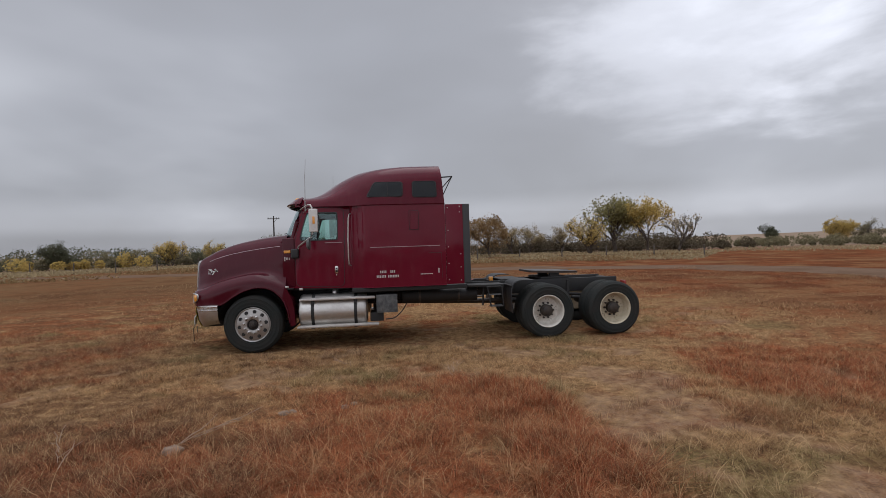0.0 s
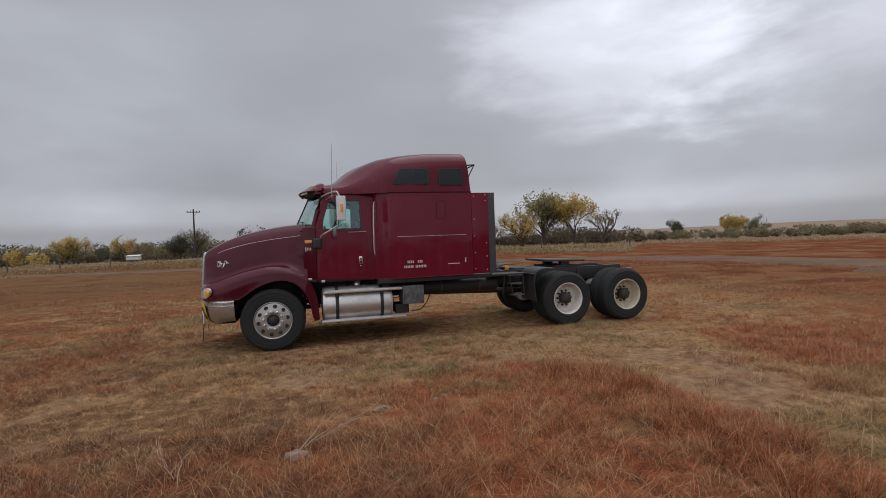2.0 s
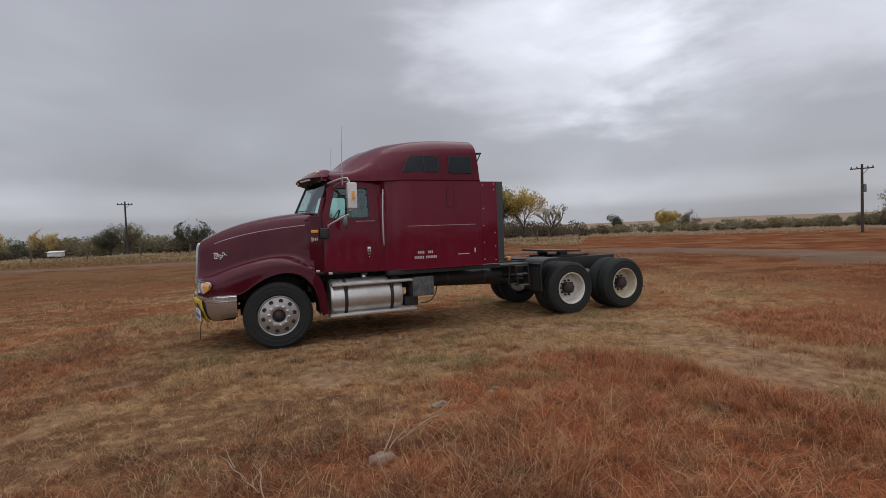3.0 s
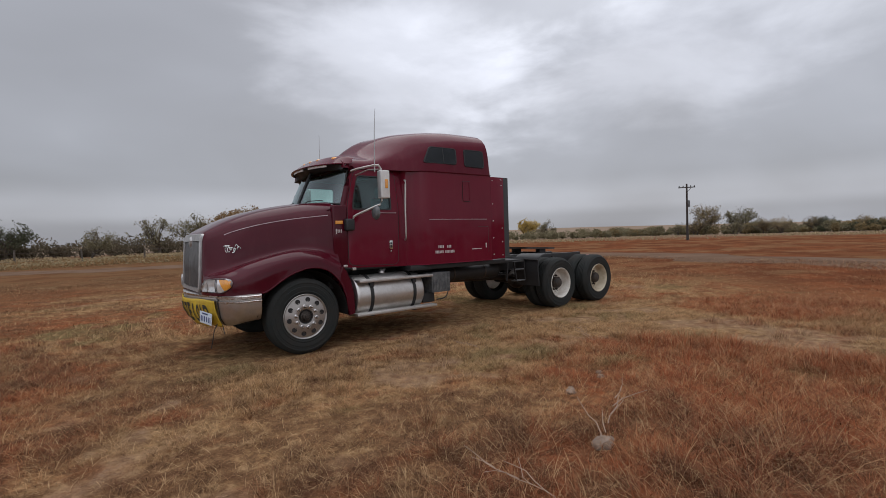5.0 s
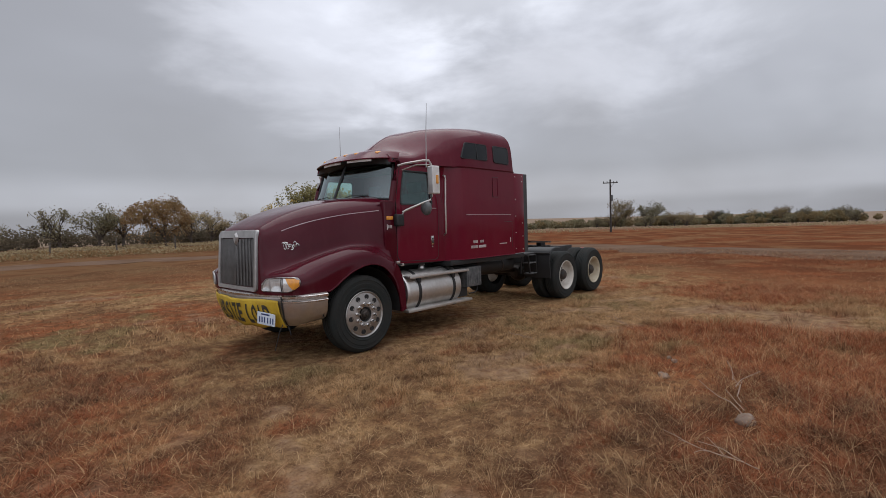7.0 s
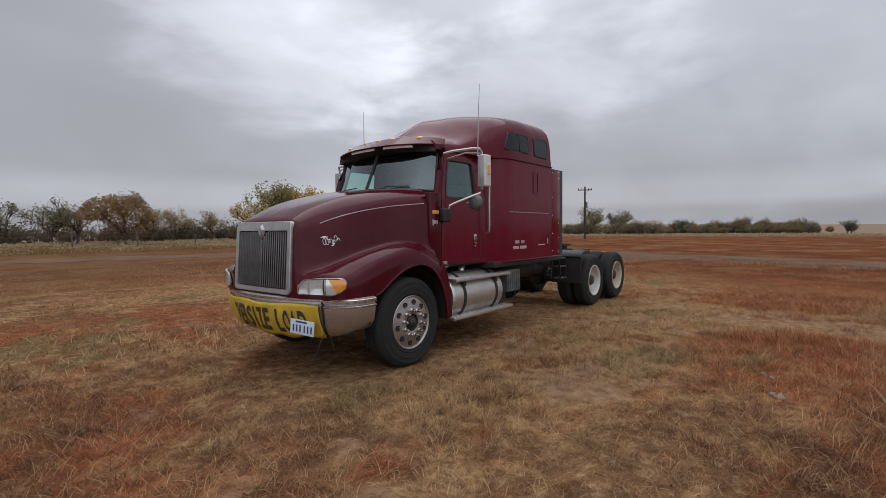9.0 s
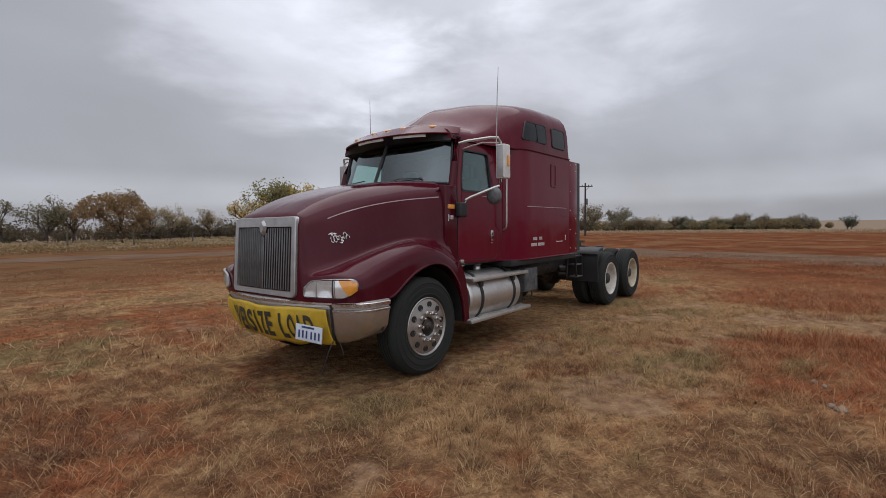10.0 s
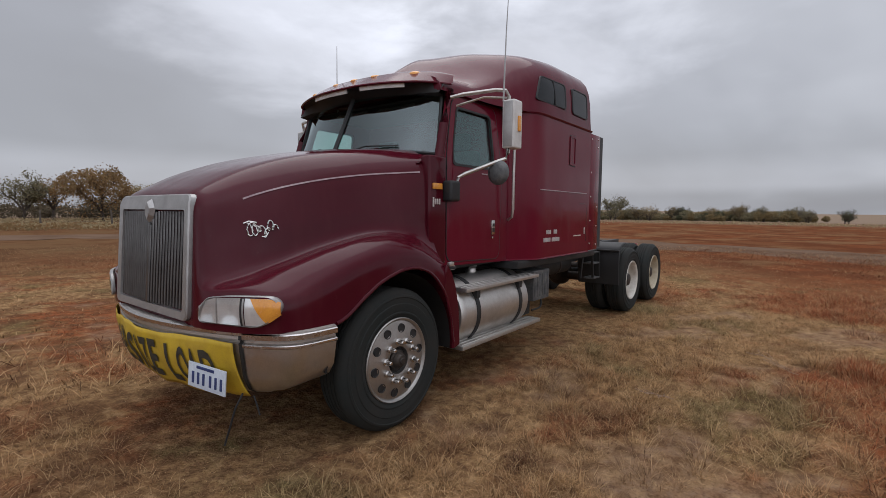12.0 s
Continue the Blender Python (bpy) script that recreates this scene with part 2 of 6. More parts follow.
M_YELLOW = mat("yellow_vinyl_banner", (0.56, 0.375, 0.022), (0.43, 0.275, 0.024), rough=0.55, scale=7, grain=150, bump=0.2)
M_INK = mat("black_banner_ink", (0.02, 0.018, 0.015), (0.05, 0.042, 0.025), rough=0.6, scale=12, grain=90)
M_PLATE = mat("pale_plate_enamel", (0.62, 0.68, 0.74), (0.52, 0.58, 0.66), rough=0.4, scale=20, grain=120)
M_PLATE_INK = mat("dark_blue_plate_ink", (0.03, 0.05, 0.16), rough=0.5, scale=20)
M_GALV = mat("weathered_tread_plate", (0.155, 0.155, 0.152), (0.075, 0.078, 0.08), rough=0.55, metal=0.4, scale=14, grain=60, bump=0.5)
M_GREASE = mat("greasy_steel", (0.03, 0.027, 0.024), (0.07, 0.05, 0.04), rough=0.4, metal=0.4, scale=6, grain=50, bump=0.3)
M_SEAT = mat("grey_seat_fabric", (0.06, 0.06, 0.065), (0.045, 0.045, 0.05), rough=0.9, scale=8, grain=200, bump=0.3)
M_GLASS = glass_mat("windshield_glass", (0.64, 0.80, 0.77), ior=2.25)
M_GLASS_DARK = glass_mat("tinted_window_glass", (0.78, 0.91, 0.88), ior=1.62)
M_WIN_BLACK = mat("dark_tinted_pane", (0.012, 0.014, 0.016), (0.018, 0.02, 0.022), rough=0.10, rough2=0.22, scale=3, spec=0.22)
M_LENS = glass_mat("clear_lamp_lens", (0.93, 0.93, 0.93), ior=1.45)


# ---- mesh helpers ----
def finish(name, verts, faces, material, parent=None, label="", smooth=True, angle=40):
    me = bpy.data.meshes.new(name)
    me.from_pydata([tuple(v) for v in verts], [], faces)
    me.validate()
    bm = bmesh.new()
    bm.from_mesh(me)
    bmesh.ops.remove_doubles(bm, verts=bm.verts, dist=1e-5)
    bmesh.ops.recalc_face_normals(bm, faces=bm.faces)
    return part(name, bm, material, parent, label, smooth, angle, me)


def part(name, bm, material, parent=None, label="", smooth=True, angle=40, me=None):
    """Links a bmesh as one mesh object, under a thing or a part."""
    me = me or bpy.data.meshes.new(name)
    lim = radians(angle)
    for f in bm.faces:
        f.smooth = smooth
    for ed in bm.edges:
        if len(ed.link_faces) == 2 and ed.calc_face_angle(0) > lim:
            ed.smooth = False
    bm.to_mesh(me)
    bm.free()
    me.materials.append(material)
    ob = new(name, me)
    if parent:
        ob.parent = parent
    if label:
        ob["label"] = label
    return ob


def thing(name, label, category, group="", at=(0, 0, 0)):
    ob = new(name)
    ob.empty_display_size = 0.2
    ob.location = at
    return tagged(ob, label, category, group)


def hermite(xs, ys, q):
    """Smooth interpolation of rows ys at xs for the values q."""
    xs, ys, q = np.asarray(xs, float), np.asarray(ys, float), np.asarray(q, float)
    d = np.diff(ys, axis=0) / np.diff(xs)[:, None]
    t = np.zeros_like(ys)
    t[1:-1] = (d[:-1] + d[1:]) / 2
    t[0], t[-1] = d[0], d[-1]
    i = np.clip(np.searchsorted(xs, q) - 1, 0, len(xs) - 2)
    h = (xs[i + 1] - xs[i])
    s = ((q - xs[i]) / h)[:, None]
    h = h[:, None]
    return (ys[i] * (2 * s**3 - 3 * s**2 + 1) + t[i] * h * (s**3 - 2 * s**2 + s) + ys[i + 1] * (3 * s**2 - 2 * s**3) + t[i + 1] * h * (s**3 - s**2))


def smooth_line(points, n):
    p = np.asarray(points, float)
    u = np.concatenate([[0], np.cumsum(np.linalg.norm(np.diff(p, axis=0), axis=1))])
    return hermite(u, p, np.linspace(0, u[-1], n))


def grid_faces(n, m, close=False):
    return [(i * m + j, i * m + (j + 1) % m, (i + 1) * m + (j + 1) % m, (i + 1) * m + j) for i in range(n - 1) for j in range(m if close else m - 1)]


def bbox(bm, x0, x1, y0, y1, z0, z1, bevel=0.0, seg=2):
    r = bmesh.ops.create_cube(bm, size=1)
    for v in r["verts"]:
        v.co = Vector(((x0 + x1) / 2 + v.co.x * (x1 - x0), (y0 + y1) / 2 + v.co.y * (y1 - y0), (z0 + z1) / 2 + v.co.z * (z1 - z0)))
    if bevel:
        es = list({e for v in r["verts"] for e in v.link_edges})
        bmesh.ops.bevel(bm, geom=es, offset=bevel, segments=seg, affect="EDGES", profile=0.6)
    return bm


def box(name, x0, x1, y0, y1, z0, z1, material, parent=None, label="", bevel=0.006, seg=2):
    bm = bmesh.new()
    bbox(bm, min(x0, x1), max(x0, x1), min(y0, y1), max(y0, y1), z0, z1, bevel, seg)
    return part(name, bm, material, parent, label)


def tube_geo(points, r, sides=8, r_end=None):
    """Verts and faces of a round bar along points."""
    pts = [Vector(p) for p in points]
    verts, faces = [], []
    n = len(pts)
    up = Vector((0, 0, 1))
    for i, p in enumerate(pts):
        d = (pts[min(i + 1, n - 1)] - pts[max(i - 1, 0)]).normalized()
        a = d.cross(up if abs(d.z) < 0.95 else Vector((1, 0, 0))).normalized()
        b = d.cross(a)
        rr = r + ((r_end if r_end is not None else r) - r) * i / max(n - 1, 1)
        for k in range(sides):
            w = 2 * math.pi * k / sides
            verts.append(p + (a * math.cos(w) + b * math.sin(w)) * rr)
    faces = grid_faces(n, sides, True)
    faces.append(tuple(range(sides))[::-1])
    faces.append(tuple((n - 1) * sides + k for k in range(sides)))
    return verts, faces


def tube(name, points, r, material, parent=None, label="", sides=10, r_end=None, smooth_n=0):
    if smooth_n:
        points = smooth_line(points, smooth_n)
    v, f = tube_geo(points, r, sides, r_end)
    return finish(name, v, f, material, parent, label)


def revolve(name, profile, centre, material, parent=None, label="", n=48, axis="y", angle=40, s=1):
    """A turned body: profile rows are (radius, distance along the axis)."""
    verts, faces = [], []
    m = len(profile)
    c = Vector(centre)
    for i in range(n):
        w = 2 * math.pi * i / n
        for r, a in profile:
            if axis == "y":
                verts.append(c + Vector((r * math.cos(w), a * s, r * math.sin(w))))
            elif axis == "x":
                verts.append(c + Vector((a * s, r * math.cos(w), r * math.sin(w))))
            else:
                verts.append(c + Vector((r * math.cos(w), r * math.sin(w), a * s)))
    for i in range(n):
        k = (i + 1) % n
        for j in range(m - 1):
            faces.append((i * m + j, i * m + j + 1, k * m + j + 1, k * m + j))
    return finish(name, verts, faces, material, parent, label, angle=angle)


def plate(name, outline, y, thick, material, parent=None, label="", lean=None, bevel=0.0):
    """A flat panel: outline in (x, z), outer face at y, thickness towards the centre line; lean(z) shifts y."""
    s = 1 if y > 0 else -1
    lean = lean or (lambda z: 0.0)
    n = len(outline)
    v = [(x, s * (abs(y) - lean(z)), z) for x, z in outline] + [(x, s * (abs(y) - lean(z) - thick), z) for x, z in outline]
    f = [tuple(range(n)), tuple(range(2 * n - 1, n - 1, -1))] + [(i, (i + 1) % n, n + (i + 1) % n, n + i) for i in range(n)]
    return finish(name, v, f, material, parent, label, angle=30)


def framed(name, outer, inner, y, thick, material, parent=None, label="", lean=None):
    """A panel with a hole: outer and inner outlines of equal length in (x, z)."""
    s = 1 if y > 0 else -1
    lean = lean or (lambda z: 0.0)
    n = len(outer)
    rings = [(outer, 0), (inner, 0), (inner, thick), (outer, thick)]
    v = [(x, s * (abs(y) - lean(z) - d), z) for pts, d in rings for x, z in pts]
    f = []
    for a in range(4):
        b = (a + 1) % 4
        for i in range(n):
            f.append((a * n + i, a * n + (i + 1) % n, b * n + (i + 1) % n, b * n + i))
    return finish(name, v, f, material, parent, label, angle=30)


def rounded(points, r, seg=4):
    """An outline with its corners rounded by r."""
    out = []
    n = len(points)
    for i in range(n):
        p, a, b = Vector(points[i]), Vector(points[i - 1]), Vector(points[(i + 1) % n])
        rr = min(r, (a - p).length * 0.45, (b - p).length * 0.45)
        p0, p1 = p + (a - p).normalized() * rr, p + (b - p).normalized() * rr
        for k in range(seg + 1):
            t = k / seg
            q = p0 * (1 - t) ** 2 + p * 2 * t * (1 - t) + p1 * t * t
            out.append((q.x, q.y))
    return out


# ---- the truck ----
truck = thing("semi_truck", "maroon sleeper semi truck with faded paint on dry grass", "truck")


def arch(x):
    """Height of the lower edge of the fender along the truck."""
    xs = [-0.56, -0.50, -0.43, -0.33, -0.2, -0.10, 0.016, 0.12, 0.22, 0.33, 0.41, 0.505, 0.55, 0.60]
    zs = [0.86, 0.875, 0.915, 0.985, 1.060, 1.098, 1.130, 1.140, 1.130, 1.092, 1.035, 0.93, 0.855, 0.74]
    return float(np.interp(x, xs, zs))


HOOD_X = [-1.13, -0.95, -0.78, -0.45, 0.0, 0.30, 0.56]
HOOD = [
    [(0, 1.655), (0.35, 1.65), (0.51, 1.625), (0.575, 1.56), (0.605, 1.30), (0.66, 1.115), (0.96, 1.10), (1.08, 1.04), (1.10, 0.86)],
    [(0, 1.750), (0.36, 1.740), (0.53, 1.712), (0.62, 1.635), (0.70, 1.36), (0.765, 1.165), (0.985, 1.150), (1.125, 1.075), (1.15, 0.86)],
    [(0, 1.825), (0.37, 1.815), (0.56, 1.785), (0.665, 1.70), (0.765, 1.42), (0.815, 1.215), (1.005, 1.212), (1.135, 1.12), (1.165, 0.86)],
    [(0, 1.935), (0.40, 1.925), (0.61, 1.888), (0.73, 1.785), (0.815, 1.50), (0.865, 1.305), (1.020, 1.300), (1.145, 1.20), (1.17, 0.86)],
    [(0, 2.032), (0.43, 2.018), (0.67, 1.975), (0.80, 1.86), (0.875, 1.57), (0.918, 1.390), (1.045, 1.368), (1.15, 1.27), (1.175, 1.12)],
    [(0, 2.070), (0.46, 2.055), (0.75, 2.010), (0.885, 1.895), (0.955, 1.58), (0.985, 1.385), (1.065, 1.315), (1.15, 1.23), (1.175, 1.02)],
    [(0, 2.085), (0.50, 2.072), (0.83, 2.03), (0.965, 1.92), (1.005, 1.60), (1.012, 1.36), (1.07, 1.21), (1.15, 1.10), (1.175, 0.60)],
]


def hood_shift(x, y, z=0.9):
    s = min(1, max(0, (-x - 0.40) / 0.73))
    lean = s * s * 0.045 * (z - 0.9) / 0.7
    k = min(1, max(0, (abs(y) - 0.56) / 0.55))
    return s * 0.20 * k * k + lean


def build_hood():
    flat = [[c for p in row for c in p] for row in HOOD]
    q = np.concatenate([[-1.13, -1.125, -1.11, -1.08], np.linspace(-1.04, 0.56, 72)])
    rows = hermite(HOOD_X, flat, q).reshape(len(q), 9, 2)
    M = 49
    half = []
    for x, row in zip(q, rows):
        row = row.copy()
        zb = arch(x)
        row[8, 1] = zb
        row[7, 1] = max(row[7, 1], zb + 0.07)
        line = smooth_line(row, M)
        inset = {0: 0.035, 1: 0.02, 2: 0.007}.get(int(np.argmin(abs(q - x))), 0.0)
        line[:, 0] = np.maximum(line[:, 0] - inset * (line[:, 0] > 0.02), 0)
        line[:, 1] -= inset * np.clip((line[:, 1] - 0.9) * 3, 0, 1)
        half.append(line)
    verts, faces = [], []
    for s in (-1, 1):
        base = len(verts)
        for x, line in zip(q, half):
            for y, z in line:
                verts.append((x + hood_shift(x, y, z), s * y, z))
        faces += [tuple(base + k for k in f) for f in grid_faces(len(q), M)]
        # front closing face, from the outline down to the bumper
        base2 = len(verts)
        for y, z in half[0]:
            verts.append((q[0] + hood_shift(q[0], y, z), s * y, z))
        for y, z in half[0]:
            verts.append((q[0] + hood_shift(q[0], y), s * y, 0.86))
        faces += [(base2 + i, base2 + i + 1, base2 + M + i + 1, base2 + M + i) for i in range(M - 1)]
    return finish("hood", verts, faces, M_PAINT, truck, "maroon tilting hood with flared fenders", angle=50)


hood = build_hood()
for s in (-1, 1):
    # fender tail behind the wheel
    tail = [(0.545, 1.13), (0.60, 1.06), (0.66, 0.92), (0.70, 0.74), (0.715, 0.46), (0.64, 0.44), (0.635, 0.50), (0.615, 0.66), (0.58, 0.79), (0.505, 0.93)]
    v = []
    for y in (1.175, 1.165, 0.80):
        v += [(x + (0.012 if y == 1.175 else 0), s * y, z) for x, z in tail]
    n = len(tail)
    f = [tuple(range(n)), tuple(range(3 * n - 1, 2 * n - 1, -1))]
    f += [(r * n + i, r * n + (i + 1) % n, (r + 1) * n + (i + 1) % n, (r + 1) * n + i) for r in range(2) for i in range(n)]
    finish("fender_skirt", v, f, M_PAINT, hood, angle=35)
    lip_x = np.concatenate([np.linspace(-0.555, 0.54, 30), [0.575, 0.60, 0.62]])
    tube("arch_lip", [(x, s * 1.176, arch(x) + 0.004) for x in lip_x[:-3]] + [(0.545, s * 1.178, 0.865), (0.60, s * 1.178, 0.70), (0.632, s * 1.178, 0.50)], 0.012, M_PAINT, hood, "rolled edge of the wheel arch", sides=8)
    # wheel well lining
    ws = np.linspace(radians(174), radians(-5), 26)
    v = [(0.62 * math.cos(w), s * y, 0.50 + 0.62 * math.sin(w)) for w in ws for y in (1.155, 0.55)]
    finish("wheel_well", v, grid_faces(len(ws), 2), M_BLACK, hood, "black wheel well liner")
    # pinstripe along the hood side
    xs = np.linspace(-0.88, 0.46, 30)
    flat = [[c for p in row for c in p] for row in HOOD]
    rows = hermite(HOOD_X, flat, xs).reshape(len(xs), 9, 2)
    v = []
    for x, row in zip(xs, rows):
        line = smooth_line(row, 160)
        z0 = row[3][1] + (row[4][1] - row[3][1]) * 0.155
        for dz in (0.0, 0.010):
            k = int(np.argmin(abs(line[30:120, 1] - (z0 - dz)))) + 30
            v.append((x + hood_shift(x, line[k, 0], z0), s * (line[k, 0] + 0.007), z0 - dz))
    finish("pinstripe", v, grid_faces(len(xs), 2), M_STRIPE, hood, "faded pale pinstripe")

# closing panels in front of the cab and under the hood
box("firewall", 0.46, 0.54, -0.90, 0.90, 0.80, 1.95, M_BLACK, truck)
# unseen black plate and pan, added to deepen the shade under the nose
box("splash_panel", -0.88, -0.60, -0.86, 0.86, 0.46, 0.56, M_BLACK, truck, bevel=0.03)
box("oil_pan", -0.55, 0.40, -0.30, 0.30, 0.42, 0.68, M_BLACK, truck, bevel=0.05)
box("radiator_core", -1.06, -0.98, -0.52, 0.52, 0.70, 1.50, M_BLACK, truck)


# grille
def build_grille():
    outer = rounded([(-0.55, 0.885), (0.55, 0.885), (0.535, 1.64), (-0.535, 1.64)], 0.06, 5)
    inner = rounded([(-0.485, 0.935), (0.485, 0.935), (0.475, 1.545), (-0.475, 1.545)], 0.015, 5)
    v, f = [], []
    n = len(outer)
    for pts, x in ((outer, -1.115), (outer, -1.150), ([(y * 0.985, 1.265 + (z - 1.265) * 0.985) for y, z in outer], -1.158), (inner, -1.155), (inner, -1.10)):
        v += [(x + (0.02 * max(0, (z - 1.58) / 0.07) if x < -1.11 else 0), y, z) for y, z in pts]
    for a in range(4):
        f += [(a * n + i, a * n + (i + 1) % n, (a + 1) * n + (i + 1) % n, (a + 1) * n + i) for i in range(n)]
    g = finish("grille", v, f, M_GRILLE, truck, "silver grille surround", angle=30)
    box("grille_backing", -1.108, -1.098, -0.49, 0.49, 0.925, 1.55, M_BLACK, g)
    for i in range(26):
        y = -0.465 + 0.93 * i / 25
        top = 1.535 - max(0, 0.11 - abs(y) * 1.1)
        bm = bmesh.new()
        depth = -1.142 - 0.022 * (1 - abs(y) / 0.48)
        bbox(bm, depth, depth + 0.020, y - 0.0080, y + 0.0080, 0.945, top, 0.003, 1)
        bmesh.ops.rotate(bm, verts=bm.verts, cent=(depth, y, 1.2), matrix=Matrix.Rotation(radians(24 if y < 0 else -24), 3, "Z"))
        part("grille_slat", bm, M_SLAT, g)
    box("centre_bar", -1.166, -1.13, -0.012, 0.012, 0.94, 1.46, M_SLAT, g, bevel=0.004)
    # chevron notch and diamond badge, a plain shape
    bm = bmesh.new()
    pts = [(0.0, 1.615), (0.055, 1.555), (0.042, 1.50), (0.0, 1.45), (-0.042, 1.50), (-0.055, 1.555)]
    lo = [bm.verts.new((-1.150, y * 0.98, 1.545 + (z - 1.545) * 1.0)) for y, z in pts]
    hi = [bm.verts.new((-1.180, y * 0.62, 1.545 + (z - 1.545) * 0.68)) for y, z in pts]
    bm.faces.new(hi)
    for i in range(6):
        bm.faces.new((lo[i], lo[(i + 1) % 6], hi[(i + 1) % 6], hi[i]))
    bmesh.ops.recalc_face_normals(bm, faces=bm.faces)
    part("badge", bm, M_GRILLE, g, "plain grey diamond badge", smooth=False)
    return g


g_parts = build_grille()
for o in (g_parts, *g_parts.children):
    for w in o.data.vertices:
        w.co.x += 0.045 * (w.co.z - 0.9) / 0.7


# headlamps wrap round the corner of the fender
def nose(y, x=-1.13):
    return x + hood_shift(x, y)


def build_headlamp(s):
    def surf(y, z, off):
        yy = min(abs(y), 1.10)
        return Vector((nose(yy) - off * 0.9 + max(0, abs(y) - 1.10) * 1.5, s * (abs(y) + off * max(0, (abs(y) - 0.85)) * 2.2), z))
    outline = rounded([(0.66, 0.905), (0.67, 0.98), (0.74, 1.055), (0.90, 1.075), (1.115, 1.078), (1.138, 1.02), (1.11, 0.94), (1.04, 0.898)], 0.04, 3)
    cy, cz = 0.90, 0.985
    v, f = [], []
    n = len(outline)
    for k, off in ((1.0, 0.002), (1.0, 0.020), (0.95, 0.027), (0.92, 0.012)):
        v += [surf(cy + (y - cy) * k, cz + (z - cz) * k, off) for y, z in outline]
    for a in range(3):
        f += [(a * n + i, a * n + (i + 1) % n, (a + 1) * n + (i + 1) % n, (a + 1) * n + i) for i in range(n)]
    lamp = finish("headlamp", v, f, M_GRILLE, truck, "headlamp bezel with an amber corner lens")

    def pane(name, y0, y1, off, material, label, rows=7, cols=11, skew=0.0, hollow=0.010):
        """A lens or reflector between two distances from the centre line; skew slants its inner edge, hollow bulges it out."""
        v = []
        for i in range(cols):
            for j in range(rows):
                k = j / (rows - 1)
                y = (y0 - skew * k) + (y1 - y0 + skew * k) * i / (cols - 1)
                top = float(np.interp(y, [0.66, 0.72, 0.80, 0.92, 1.10, 1.14], [0.985, 1.03, 1.055, 1.062, 1.062, 1.035]))
                bot = float(np.interp(y, [0.66, 0.72, 1.03, 1.10, 1.14], [0.918, 0.912, 0.908, 0.935, 0.985]))
                u = i / (cols - 1)
                shape = (1 - (2 * k - 1) ** 2) * (1 - (2 * u - 1) ** 2 if hollow < 0 else 1)
                v.append(surf(y, bot + (top - bot) * k, off + hollow * shape))
        return finish(name, v, grid_faces(cols, rows), material, lamp, label)
    pane("reflector", 0.672, 0.806, 0.019, M_LAMP, "silvery reflector bowl behind the lens", hollow=-0.016)
    pane("chamber_wall", 0.806, 0.815, 0.020, M_GRILLE, "grey wall between the reflectors", cols=3, hollow=0.001)
    pane("reflector", 0.815, 0.958, 0.019, M_LAMP, "silvery reflector bowl behind the lens", hollow=-0.016)
    pane("lamp_divider", 0.958, 0.969, 0.027, M_BLACK, "dark gap beside the corner lamp", cols=3)
    pane("lamp_divider", 0.969, 0.978, 0.027, M_GRILLE, "grey divider", cols=3)
    lens = pane("lens", 0.67, 0.958, 0.022, M_LENS, "clear headlamp lens")
    lens.visible_shadow = False
    pane("corner_lens", 0.978, 1.128, 0.021, M_LAMP, "clear ribbed corner lens")
    pane("turn_signal", 1.078, 1.130, 0.0235, M_AMBER, "amber turn signal lens", skew=0.072)


for s in (-1, 1):
    build_headlamp(s)


# bumper
def bumper_x(y):
    return -1.205 + 0.245 * (abs(y) / 1.02) ** 1.9


BUMPER_PLAN = [(bumper_x(y), y) for y in np.linspace(0, 1.0, 12)] + [(-0.950, 1.03), (-0.915, 1.085), (-0.875, 1.132), (-0.81, 1.170), (-0.72, 1.186), (-0.57, 1.192)]


def sweep_bumper(name, plan, profile, material, parent, label="", lift=lambda k: 0.0):
    """profile rows: (height, inset)"""
    plan = np.asarray(plan)
    v = []
    for i, (x, y) in enumerate(plan):
        d = plan[min(i + 1, len(plan) - 1)] - plan[max(i - 1, 0)]
        nx, ny = d[1], -d[0]
        L = math.hypot(nx, ny)
        nx, ny = nx / L, ny / L
        if nx * (x - 0.2) + ny * y < 0:
            nx, ny = -nx, -ny
        for z, ins in profile:
            zz = z + lift(i / (len(plan) - 1)) * max(0, (0.80 - z) / 0.3)
            v.append((x - nx * ins, y - ny * ins, zz))
    return finish(name, v, grid_faces(len(plan), len(profile)), material, parent, label, angle=25)


PROFILE = [(0.862, 0.07), (0.866, 0.02), (0.858, 0.0), (0.812, -0.004), (0.806, 0.010), (0.795, 0.010), (0.789, -0.002), (0.74, 0.004), (0.58, 0.030), (0.495, 0.078), (0.468, 0.115), (0.463, 0.15)]
full = [(x, -y) for x, y in BUMPER_PLAN[10:0:-1]] + BUMPER_PLAN[:11]
bumper = sweep_bumper("bumper", full, PROFILE, M_STEEL, truck, "dull stainless front bumper")
sweep_bumper("chrome_trim", full, [(0.864, -0.002), (0.858, -0.011), (0.838, -0.012), (0.832, -0.006)], M_CHROME, bumper, "bright rolled top edge")
for s in (-1, 1):
    ends = [(x, s * y) for x, y in BUMPER_PLAN[10:]]
    sweep_bumper("bumper_end", ends, PROFILE, M_STEEL, bumper, "wrap-round stainless bumper end", lift=lambda k: 0.055 * k)
    sweep_bumper("chrome_trim", ends, [(0.852, -0.006), (0.846, -0.012), (0.818, -0.012), (0.812, -0.006)], M_CHROME, bumper, "bright trim strip")
    sweep_bumper("chrome_trim", ends, [(0.788, -0.006), (0.784, -0.010), (0.772, -0.010), (0.768, -0.006)], M_CHROME, bumper, "bright trim strip")
